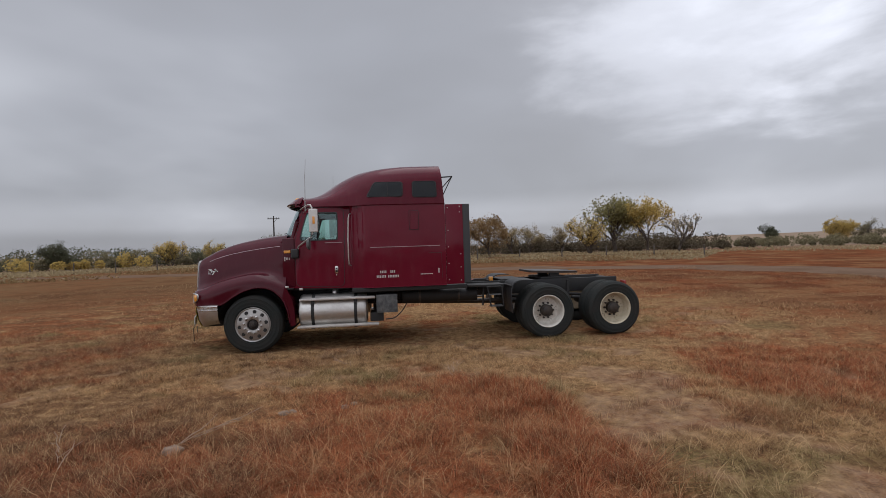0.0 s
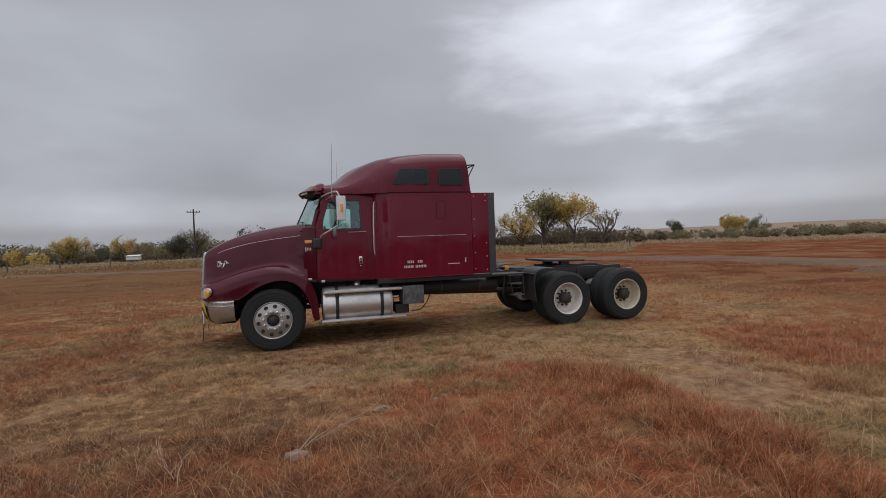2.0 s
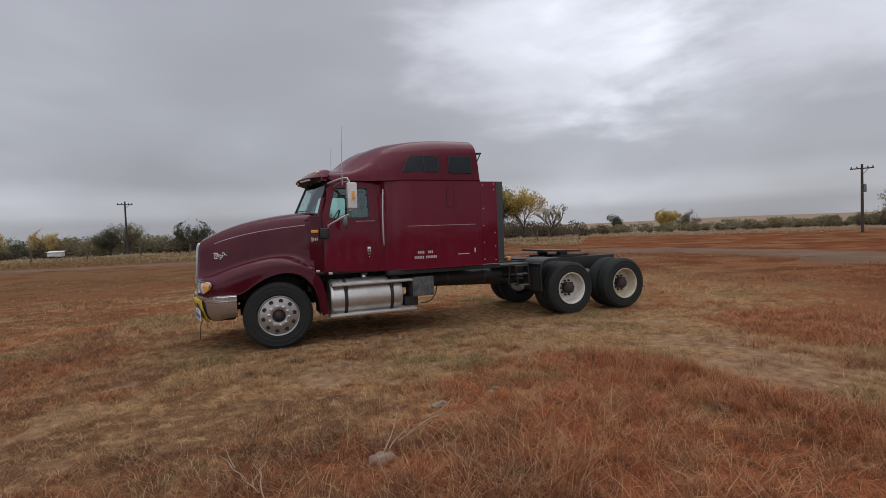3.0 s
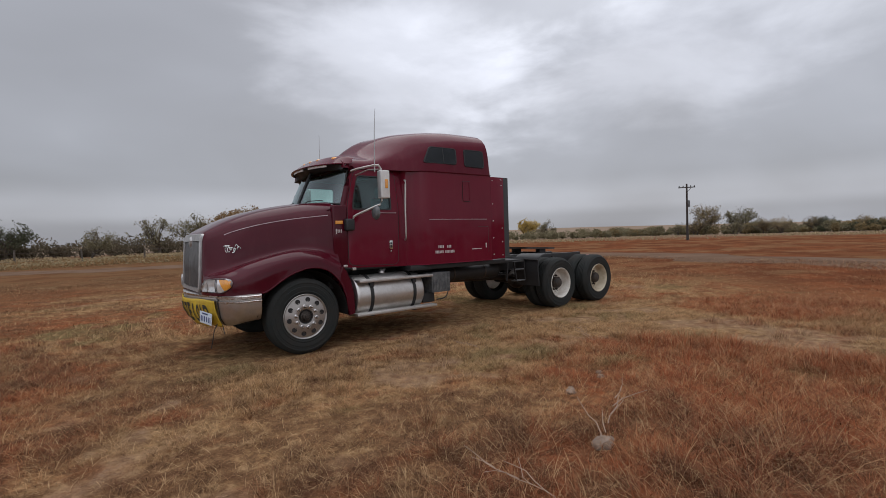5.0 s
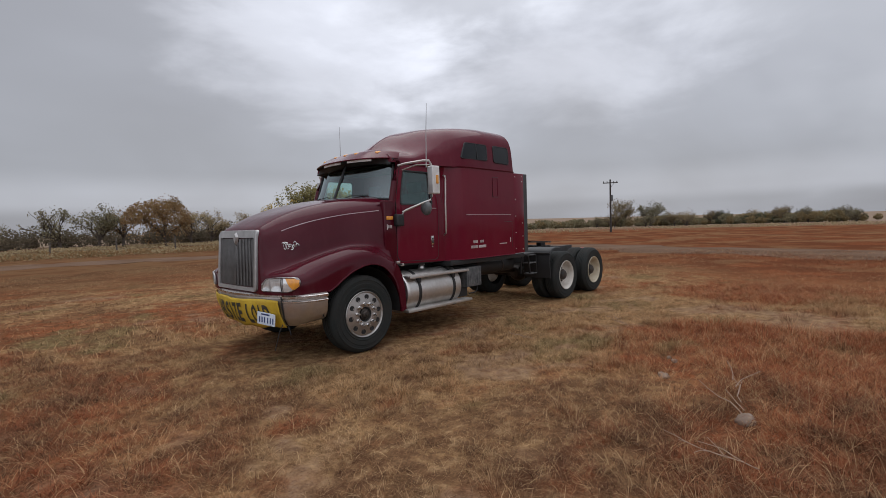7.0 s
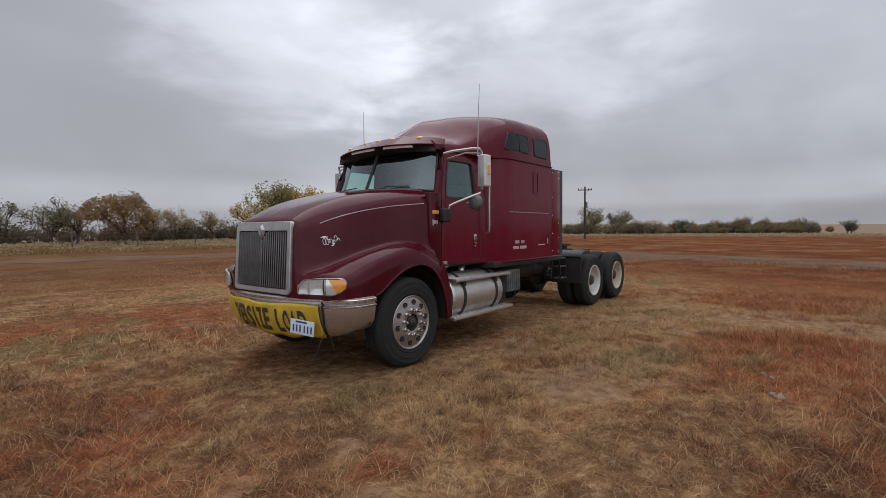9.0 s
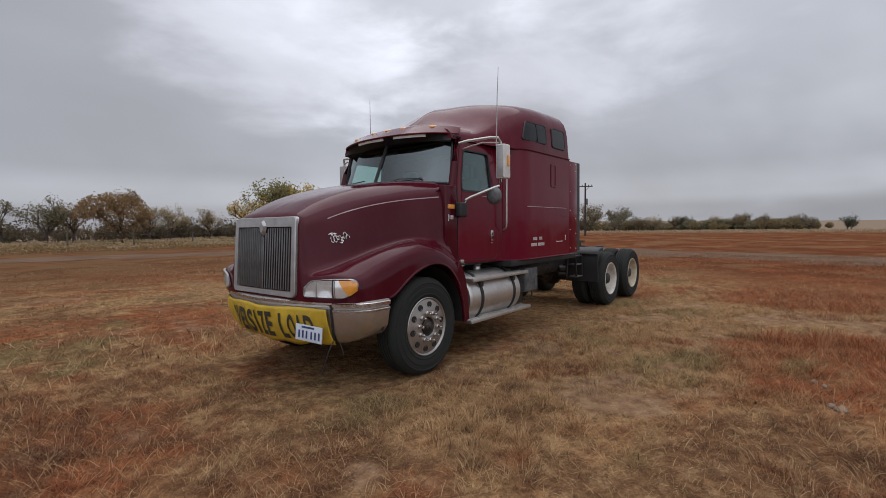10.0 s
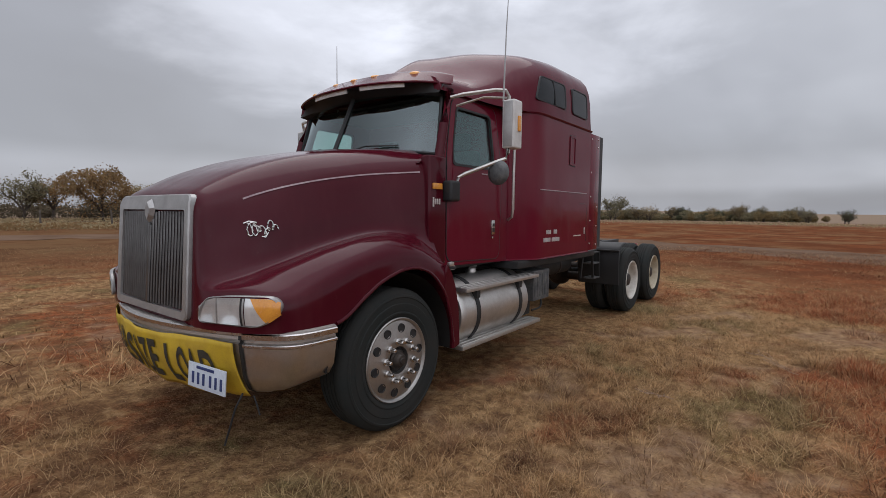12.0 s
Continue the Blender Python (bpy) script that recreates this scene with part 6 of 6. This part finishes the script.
LEAF = {
    "yellow": leaf_mat("yellow_autumn_leaves", [(0.44, 0.33, 0.12), (0.58, 0.42, 0.13), (0.46, 0.33, 0.12)]),
    "rust": leaf_mat("rusty_oak_leaves", [(0.22, 0.145, 0.075), (0.30, 0.18, 0.085), (0.24, 0.18, 0.09)]),
    "olive": leaf_mat("grey_green_leaves", [(0.165, 0.150, 0.088), (0.225, 0.195, 0.115), (0.27, 0.225, 0.135)]),
    "dark": leaf_mat("dark_green_leaves", [(0.075, 0.082, 0.050), (0.115, 0.115, 0.070), (0.095, 0.095, 0.060)]),
    "cotton": leaf_mat("fading_cottonwood_leaves", [(0.20, 0.19, 0.085), (0.29, 0.255, 0.105), (0.24, 0.20, 0.09)]),
    "thicket": leaf_mat("brown_thicket_twigs", [(0.105, 0.082, 0.056), (0.15, 0.115, 0.075), (0.085, 0.080, 0.050)]),
    "scrub": leaf_mat("yellow_brown_scrub_leaves", [(0.20, 0.155, 0.080), (0.29, 0.205, 0.100), (0.165, 0.140, 0.075)]),
    "pale": leaf_mat("sparse_tan_leaves", [(0.33, 0.26, 0.15), (0.40, 0.31, 0.175), (0.28, 0.22, 0.13)]),
}


def leaf_mesh(name, centres, size, material, parent, seed):
    rg = np.random.default_rng(seed)
    n = len(centres)
    c = np.asarray(centres)
    a = rg.normal(size=(n, 3)); a /= np.linalg.norm(a, axis=1)[:, None]
    b = np.cross(a, rg.normal(size=(n, 3))); b /= np.linalg.norm(b, axis=1)[:, None]
    s = (size * rg.uniform(0.6, 1.5, n))[:, None]
    co = np.stack([c - a * s, c + b * s * 0.55, c + a * s, c - b * s * 0.55], 1)
    me = bpy.data.meshes.new(name)
    me.vertices.add(n * 4)
    me.vertices.foreach_set("co", co.ravel())
    me.loops.add(n * 4)
    me.loops.foreach_set("vertex_index", np.arange(n * 4, dtype=np.int32))
    me.polygons.add(n)
    me.polygons.foreach_set("loop_start", np.arange(0, n * 4, 4, dtype=np.int32))
    me.update(calc_edges=True)
    me.materials.append(material)
    ob = new(name, me)
    if parent:
        ob.parent = parent
    return ob


def build_tree(kind, height, spread, leaves, seed, label, trunks=1, bare=0.0):
    """A tapered, forking trunk with limbs and a crown of many small leaf clumps."""
    rg = random.Random(seed)
    height *= 1.18 if height < 6.5 else 0.94
    root = thing("tree", label, "tree", "trees along the creek")
    tv, tf, tips = [], [], []

    def limb(p, d, length, r, depth):
        pts = [p]
        q_ = p.copy()
        dd = d.copy()
        for i in range(3):
            dd = (dd + Vector((rg.gauss(0, 0.16), rg.gauss(0, 0.16), rg.gauss(0.05, 0.10)))).normalized()
            q_ = q_ + dd * length / 3
            pts.append(q_.copy())
        v_, f_ = tube_geo(pts, r, 6 if depth < 2 else 4, r * 0.62)
        o = len(tv)
        tv.extend(v_)
        tf.extend(tuple(o + k for k in fc_) for fc_ in f_)
        if depth >= 2:
            tips.extend(pts[1:])
        if depth < 4:
            for k in range(5 if depth == 0 else rg.choice((2, 3, 3))):
                w = rg.uniform(0, 2 * math.pi) if depth else 2 * math.pi * (k + rg.uniform(-0.3, 0.3)) / 5
                tilt = rg.uniform(0.5, 1.25) * spread
                nd = (dd + Vector((math.cos(w), math.sin(w), 0.05)) * tilt).normalized()
                limb(pts[rg.choice((1, 2, 3, 3)) if depth else rg.choice((2, 3, 3))], nd, length * rg.uniform(0.66, 0.84) if depth else length * rg.uniform(1.0, 1.45), r * (0.62 if depth else 0.5), depth + 1)
    for k in range(trunks):
        w = rg.uniform(0, 6.28)
        limb(Vector((0.5 * k * math.cos(w), 0.5 * k * math.sin(w), -0.2)), Vector((0.25 * (k > 0) * math.cos(w), 0.25 * (k > 0) * math.sin(w), 1)).normalized(), height * (0.30 if height > 6.5 else 0.21), height * 0.034, 0)
    zmax = max(p.z for p in tips)
    k = height / zmax
    tv = [p * k for p in tv]
    tq = np.array(tv)
    cen = np.array([q_ * k for q_ in tips]).mean(axis=0)
    lim_ = 0.60 * height * np.sqrt(np.clip(1 - ((tq[:, 2] - 0.5 * height) / (0.58 * height)) ** 2, 0.05, 1))
    rc_ = np.hypot(tq[:, 0] - cen[0], tq[:, 1] - cen[1])
    sq = np.where(tq[:, 2] > 0.25 * height, np.minimum(1, lim_ / np.maximum(rc_, 0.01)), 1)
    tq[:, 0], tq[:, 1] = cen[0] + (tq[:, 0] - cen[0]) * sq, cen[1] + (tq[:, 1] - cen[1]) * sq
    tv = [Vector(q_) for q_ in tq]
    finish("trunk", tv, tf, M_BARK, root, "grey-brown bark, trunk and limbs")
    rn = np.random.default_rng(seed)
    tp = np.array([p * k for p in tips])
    n = int(leaves * 1.6)
    c = tp[rn.integers(0, len(tp), n)] + rn.normal(0, height * 0.05, (n, 3))
    # part of the foliage fills the crown down towards the ground
    m_ = int(n * (0.55 if leaves == 5600 else 0.45)) if bare < 0.2 or leaves == 5600 else 0
    u = rn.normal(size=(m_, 3)); u /= np.linalg.norm(u, axis=1)[:, None]
    mx_, my_ = tp[:, 0].mean(), tp[:, 1].mean()
    rx = max(np.percentile(abs(tp[:, 0] - mx_), 85), 0.28 * height)
    c[:m_] = np.array((mx_, my_, 0.54 * height)) + u * rn.uniform(0.45, 1.0, (m_, 1)) * np.array((rx * 0.9, rx * 0.9, 0.40 * height))
    if leaves == 5600:
        u[:, 2] = np.where(rn.uniform(0, 1, m_) < 0.85, np.abs(u[:, 2]), u[:, 2])
        c[:m_] = np.array((mx_, my_, 0.46 * height)) + u * rn.uniform(0.55, 1.0, (m_, 1)) ** 0.5 * np.array((0.66, 0.66, 0.50)) * height
    # no limb reaches past a rounded crown
    rc = np.hypot(c[:, 0] - mx_, c[:, 1] - my_)
    lim = 0.66 * height * np.sqrt(np.clip(1 - ((c[:, 2] - 0.5 * height) / (0.56 * height)) ** 2, 0.05, 1))
    sh = np.minimum(1, lim * rn.uniform(0.75, 1.05, n) / np.maximum(rc, 0.01))
    c[:, 0], c[:, 1] = mx_ + (c[:, 0] - mx_) * sh, my_ + (c[:, 1] - my_) * sh
    keep = value_noise(c[:, 0] * 0.9 + 5, c[:, 2] * 0.9 + c[:, 1] * 0.5, seed) > bare * 0.5
    leaf_mesh("crown", c[keep], height * 0.0185, LEAF[kind], root, seed)
    return root


TREES = [
    ("rust", 5.7, 1.0, 5600, 34, "broad oak with thinning rusty autumn leaves", (18.6, 66.0), 1, 0.56),
    ("olive", 4.6, 0.8, 1500, 5, "half-bare cottonwood with few grey leaves", (8.3, 74.6), 1, 0.5),
    ("olive", 4.8, 0.95, 2200, 6, "half-bare spreading cottonwood with grey-green leaves", (12.0, 71.9), 1, 0.45),
    ("rust", 4.5, 0.9, 1500, 8, "leaning half-bare tree with brown leaves", (15.2, 73.2), 1, 0.5),
    ("pale", 4.3, 0.9, 1900, 9, "small tree with sparse tan leaves", (27.7, 74.0), 1, 0.42),
    ("pale", 4.3, 0.8, 1700, 10, "small thin tree with sparse tan leaves", (34.0, 74.6), 1, 0.45),
    ("yellow", 4.9, 0.8, 1800, 12, "leaning cottonwood with sparse yellow leaves", (31.9, 57.5), 2, 0.42),
    ("cotton", 9.3, 0.55, 3600, 13, "tall cottonwood with grey-green leaves", (36.4, 58.8), 2, 0.50),
    ("yellow", 8.5, 0.65, 3800, 14, "tall cottonwood in yellow autumn leaf", (40.8, 57.6), 1, 0.42),
    ("pale", 5.2, 0.9, 700, 15, "bare small tree with a few tan leaves", (48.4, 61.7), 1, 0.6),
    ("dark", 4.0, 0.9, 4200, 16, "dense dark green round tree in brush", (87.5, 88.5), 1, 0.12),
    ("yellow", 4.6, 1.0, 6500, 17, "broad yellow autumn tree at the field edge", (98.7, 84.9), 1, 0.15),
    ("olive", 4.2, 1.0, 2600, 18, "scrubby tree with grey-green leaves", (99.5, 76.5), 2, 0.35),
    ("scrub", 5.6, 0.9, 1800, 19, "half-bare tree with dull leaves beside the utility pole", (105.9, 39.0), 2, 0.40),
    ("olive", 5.0, 1.1, 3000, 20, "scrubby leaning tree with olive leaves", (112.3, 33.7), 2, 0.35),
    ("dark", 3.8, 1.0, 4200, 21, "round dark green tree by the fence", (-48.0, 70.8), 1, 0.12),
    ("yellow", 3.9, 1.2, 4200, 22, "wide orange-yellow autumn tree", (-33.8, 74.8), 2, 0.18),
    ("olive", 4.2, 0.8, 2000, 23, "tall thin tree with grey-green leaves", (-18.5, 78.5), 1, 0.4),
    ("dark", 3.9, 1.0, 3400, 24, "dark green tree beside the white shed", (-20.5, 80.0), 1, 0.18),
    ("olive", 3.6, 0.9, 1900, 25, "half-bare tree above the brush", (-0.0, 72.7), 1, 0.42),
    ("dark", 4.2, 1.0, 3000, 26, "dark leafy tree at the end of the brush", (-8.9, 77.5), 1, 0.2),
    ("pale", 4.2, 0.9, 1500, 27, "thin small tree with tan leaves", (23.5, 71.0), 1, 0.45),
    ("yellow", 3.6, 1.0, 3000, 28, "low yellow-brown tree behind the fence", (-27.5, 79.0), 2, 0.2),
]
belt = random.Random(77)
for i in range(16):
    az_ = radians(64 + 1.75 * i + belt.uniform(-0.8, 0.8))
    d_ = belt.uniform(106, 122)
    kd = belt.choice(("pale", "olive", "scrub", "olive", "scrub", "dark"))
    word = {"pale": "tan", "olive": "grey-green", "scrub": "yellow-brown", "dark": "dark green"}[kd]
    TREES.append((kd, belt.uniform(2.2, 3.1), 1.0, 1700, 300 + i, "scrubby " + word + " tree at the far field edge", (d_ * math.sin(az_), d_ * math.cos(az_) - 6), 2, 0.17))
for kind, ht, sp, lv, sd, lb, (tx, ty), tr, bare in TREES:
    t_ = build_tree(kind, ht, sp, lv, sd, lb, tr, bare)
    t_.location = (tx, ty, float(relief(np.array(tx), np.array(ty))))


# brush belts behind and between the trees
def brush(name, az0, az1, d0, d1, hgt, n, kind, seed, label, rough=1.0):
    rg = np.random.default_rng(seed)
    m = int(n / 260)
    az = np.radians(rg.uniform(az0, az1, m))
    d = rg.uniform(d0, d1, m)
    cx, cy = d * np.sin(az), d * np.cos(az) - 6
    ch = hgt * (0.45 + 0.75 * rg.uniform(0, 1, m) ** 1.5)
    w = ch * rg.uniform(0.7, 1.3, m)
    k = rg.integers(0, m, n)
    u = rg.normal(size=(n, 3)); u /= np.linalg.norm(u, axis=1)[:, None]
    r = rg.uniform(0.55, 1.0, n)[:, None]
    c = u * r * np.stack([w[k] * 0.6, w[k] * 0.6, ch[k] * 0.5], 1) + np.stack([cx[k], cy[k], ch[k] * 0.5], 1)
    c[:, 2] = np.abs(c[:, 2]) + relief(cx[k], cy[k])
    return tagged(leaf_mesh(name, c, 0.16, LEAF[kind], None, seed), label, "brush", kind="stuff")


brush("creek_brush", -42, -8, 88, 104, 3.2, 30000, "olive", 61, "dense olive brush along the creek")
brush("creek_brush", -42, -8, 92, 108, 3.4, 16000, "dark", 62, "dark green brush behind the fence")
brush("creek_brush", -40, -14, 84, 95, 2.4, 4500, "yellow", 63, "yellowing brush behind the fence")
brush("creek_brush", -8, 36, 84, 104, 3.3, 42000, "thicket", 64, "tangled brown brush under the creek trees")
brush("creek_brush", -8, 42, 84, 100, 2.6, 16000, "thicket", 65, "rusty undergrowth below the trees")
brush("creek_brush", 30, 58, 100, 125, 2.0, 20000, "olive", 66, "low olive brush along the far field edge")
brush("creek_brush", 32, 60, 108, 130, 1.8, 10000, "olive", 67, "olive low scrub along the far field edge")
brush("creek_brush", 56, 89, 112, 130, 2.1, 46000, "olive", 68, "long belt of tan and yellow scrub trees")
brush("creek_brush", 56, 90, 112, 130, 2.0, 34000, "scrub", 69, "yellow-brown scrub in the far tree belt")
brush("creek_brush", 74, 92, 114, 140, 2.2, 5000, "dark", 70, "darker scrub in the far tree belt")
brush("far_woods", -60, 30, 150, 210, 4.2, 30000, "thicket", 71, "distant line of woods")


# weedy strip along the fence
def weeds(name, az0, az1, d0, d1, n, kind, seed, label, size=0.12):
    rg = np.random.default_rng(seed)
    az = np.radians(rg.uniform(az0, az1, n))
    d = rg.uniform(d0, d1, n)
    x, y = d * np.sin(az), d * np.cos(az) - 6
    k_ = value_noise(x * 0.3, y * 0.3, seed) * value_noise(x * 0.07, y * 0.07, seed + 9) > 0.16
    near_track = np.min(np.hypot(x[:, None] - path[None, ::4, 0], y[:, None] - path[None, ::4, 1]), axis=1) < 3.2
    k_ &= ~near_track
    x, y, n = x[k_], y[k_], int(k_.sum())
    z = rg.uniform(0, 0.45, n) * (0.2 + value_noise(x * 0.3, y * 0.3, seed))
    c = np.stack([x, y, z + relief(x, y)], 1)
    return tagged(leaf_mesh(name, c, size, LEAF[kind], None, seed), label, "weeds", kind="stuff")


weeds("tall_weeds", -44, 40, 46, 80, 40000, "pale", 81, "pale dry weeds along the fence line")
weeds("tall_weeds", 40, 106, 70, 92, 9000, "pale", 83, "pale dry weeds at the far edge of the field")
weeds("tall_weeds", -44, 40, 44, 56, 12000, "rust", 82, "rusty weed clumps beside the track")

# ---- fence, poles, shed ----
M_POST = mat("weathered_post_wood", (0.13, 0.11, 0.09), (0.08, 0.065, 0.05), rough=0.9, scale=8, grain=40, bump=0.4)
M_WIRE = mat("rusty_wire", (0.10, 0.08, 0.07), rough=0.6, metal=0.6, scale=10)
fence = thing("wire_fence", "wire fence with weathered wooden posts across dry weeds", "fence")
line = smooth_line([(-62, 50), (-30, 49.5), (-12, 48), (-2, 46), (9, 44.5), (22, 41), (34, 35)], 22)
for i, (x, y) in enumerate(line):
    z = float(relief(np.array(x), np.array(y)))
    lean_ = 0.06 * math.sin(i * 2.3)
    tube("post", [(x, y, z - 0.1), (x + lean_ * 0.5, y, z + 0.7), (x + lean_, y, z + 1.35 + 0.12 * math.sin(i * 1.7))], 0.075, M_POST, fence, sides=8, r_end=0.065)
for h_ in (0.45, 0.80, 1.15):
    tube("wire", [(x, y - 0.08, float(relief(np.array(x), np.array(y))) + h_) for x, y in line], 0.008, M_WIRE, fence, sides=4)

M_POLE = mat("dark_pole_wood", (0.055, 0.045, 0.038), (0.035, 0.028, 0.024), rough=0.9, scale=4, grain=30, bump=0.4)


def utility_pole(at, height, yaw, label):
    p = thing("utility_pole", label, "utility pole", "utility poles", at)
    tube("pole", [(0, 0, -0.3), (0, 0, height)], 0.15, M_POLE, p, sides=10, r_end=0.10)
    c, s_ = math.cos(yaw), math.sin(yaw)
    tube("crossarm", [(-0.95 * c, -0.95 * s_, height - 0.45), (0.95 * c, 0.95 * s_, height - 0.45)], 0.07, M_POLE, p, sides=6)
    for d_ in (-0.85, -0.4, 0.45, 0.85):
        revolve("insulator", [(0.0, 0.2), (0.05, 0.18), (0.07, 0.05), (0.03, 0.0)], (d_ * c, d_ * s_, height - 0.40), M_GALV, p, n=8, axis="z")
    tube("brace", [(0.55 * c, 0.55 * s_, height - 0.45), (0, 0, height - 1.1)], 0.025, M_POLE, p, sides=5)
    return p


def with_transformer(p, height):
    revolve("transformer", [(0.0, 0.0), (0.16, 0.0), (0.17, 0.05), (0.17, 0.75), (0.12, 0.82), (0.0, 0.85)], (0.22, -0.1, height - 2.9), M_GALV, p, "grey transformer can", n=14, axis="z")


utility_pole((-16.7, 72.6, 0), 7.9, radians(12), "dark wooden utility pole with one crossarm")
with_transformer(utility_pole((59.0, 20.8, 0), 7.1, radians(-60), "dark wooden utility pole with crossarm and transformer"), 7.1)

shed = thing("white_shed", "low white metal shed by the creek trees", "shed", at=(-25.7, 74.4, 0))
M_SHED = mat("white_sheet_metal", (0.62, 0.62, 0.60), (0.50, 0.50, 0.48), rough=0.5, scale=2, grain=20)
box("wall", -0.85, 0.85, -0.6, 0.6, 0.35, 0.95, M_SHED, shed, bevel=0.02)
v = [(-0.95, -0.70, 0.92), (0.95, -0.70, 0.92), (0.95, 0.70, 1.10), (-0.95, 0.70, 1.10), (-0.95, -0.70, 0.97), (0.95, -0.70, 0.97), (0.95, 0.70, 1.15), (-0.95, 0.70, 1.15)]
finish("shed_roof", v, [(0, 1, 2, 3), (4, 5, 6, 7), (0, 1, 5, 4), (1, 2, 6, 5), (2, 3, 7, 6), (3, 0, 4, 7)], M_SHED, shed, "flat sloping sheet roof", smooth=False)
for px in (-0.78, 0.78):
    for py in (-0.52, 0.52):
        box("shed_leg", px - 0.05, px + 0.05, py - 0.05, py + 0.05, -0.1, 0.36, M_POST, shed)
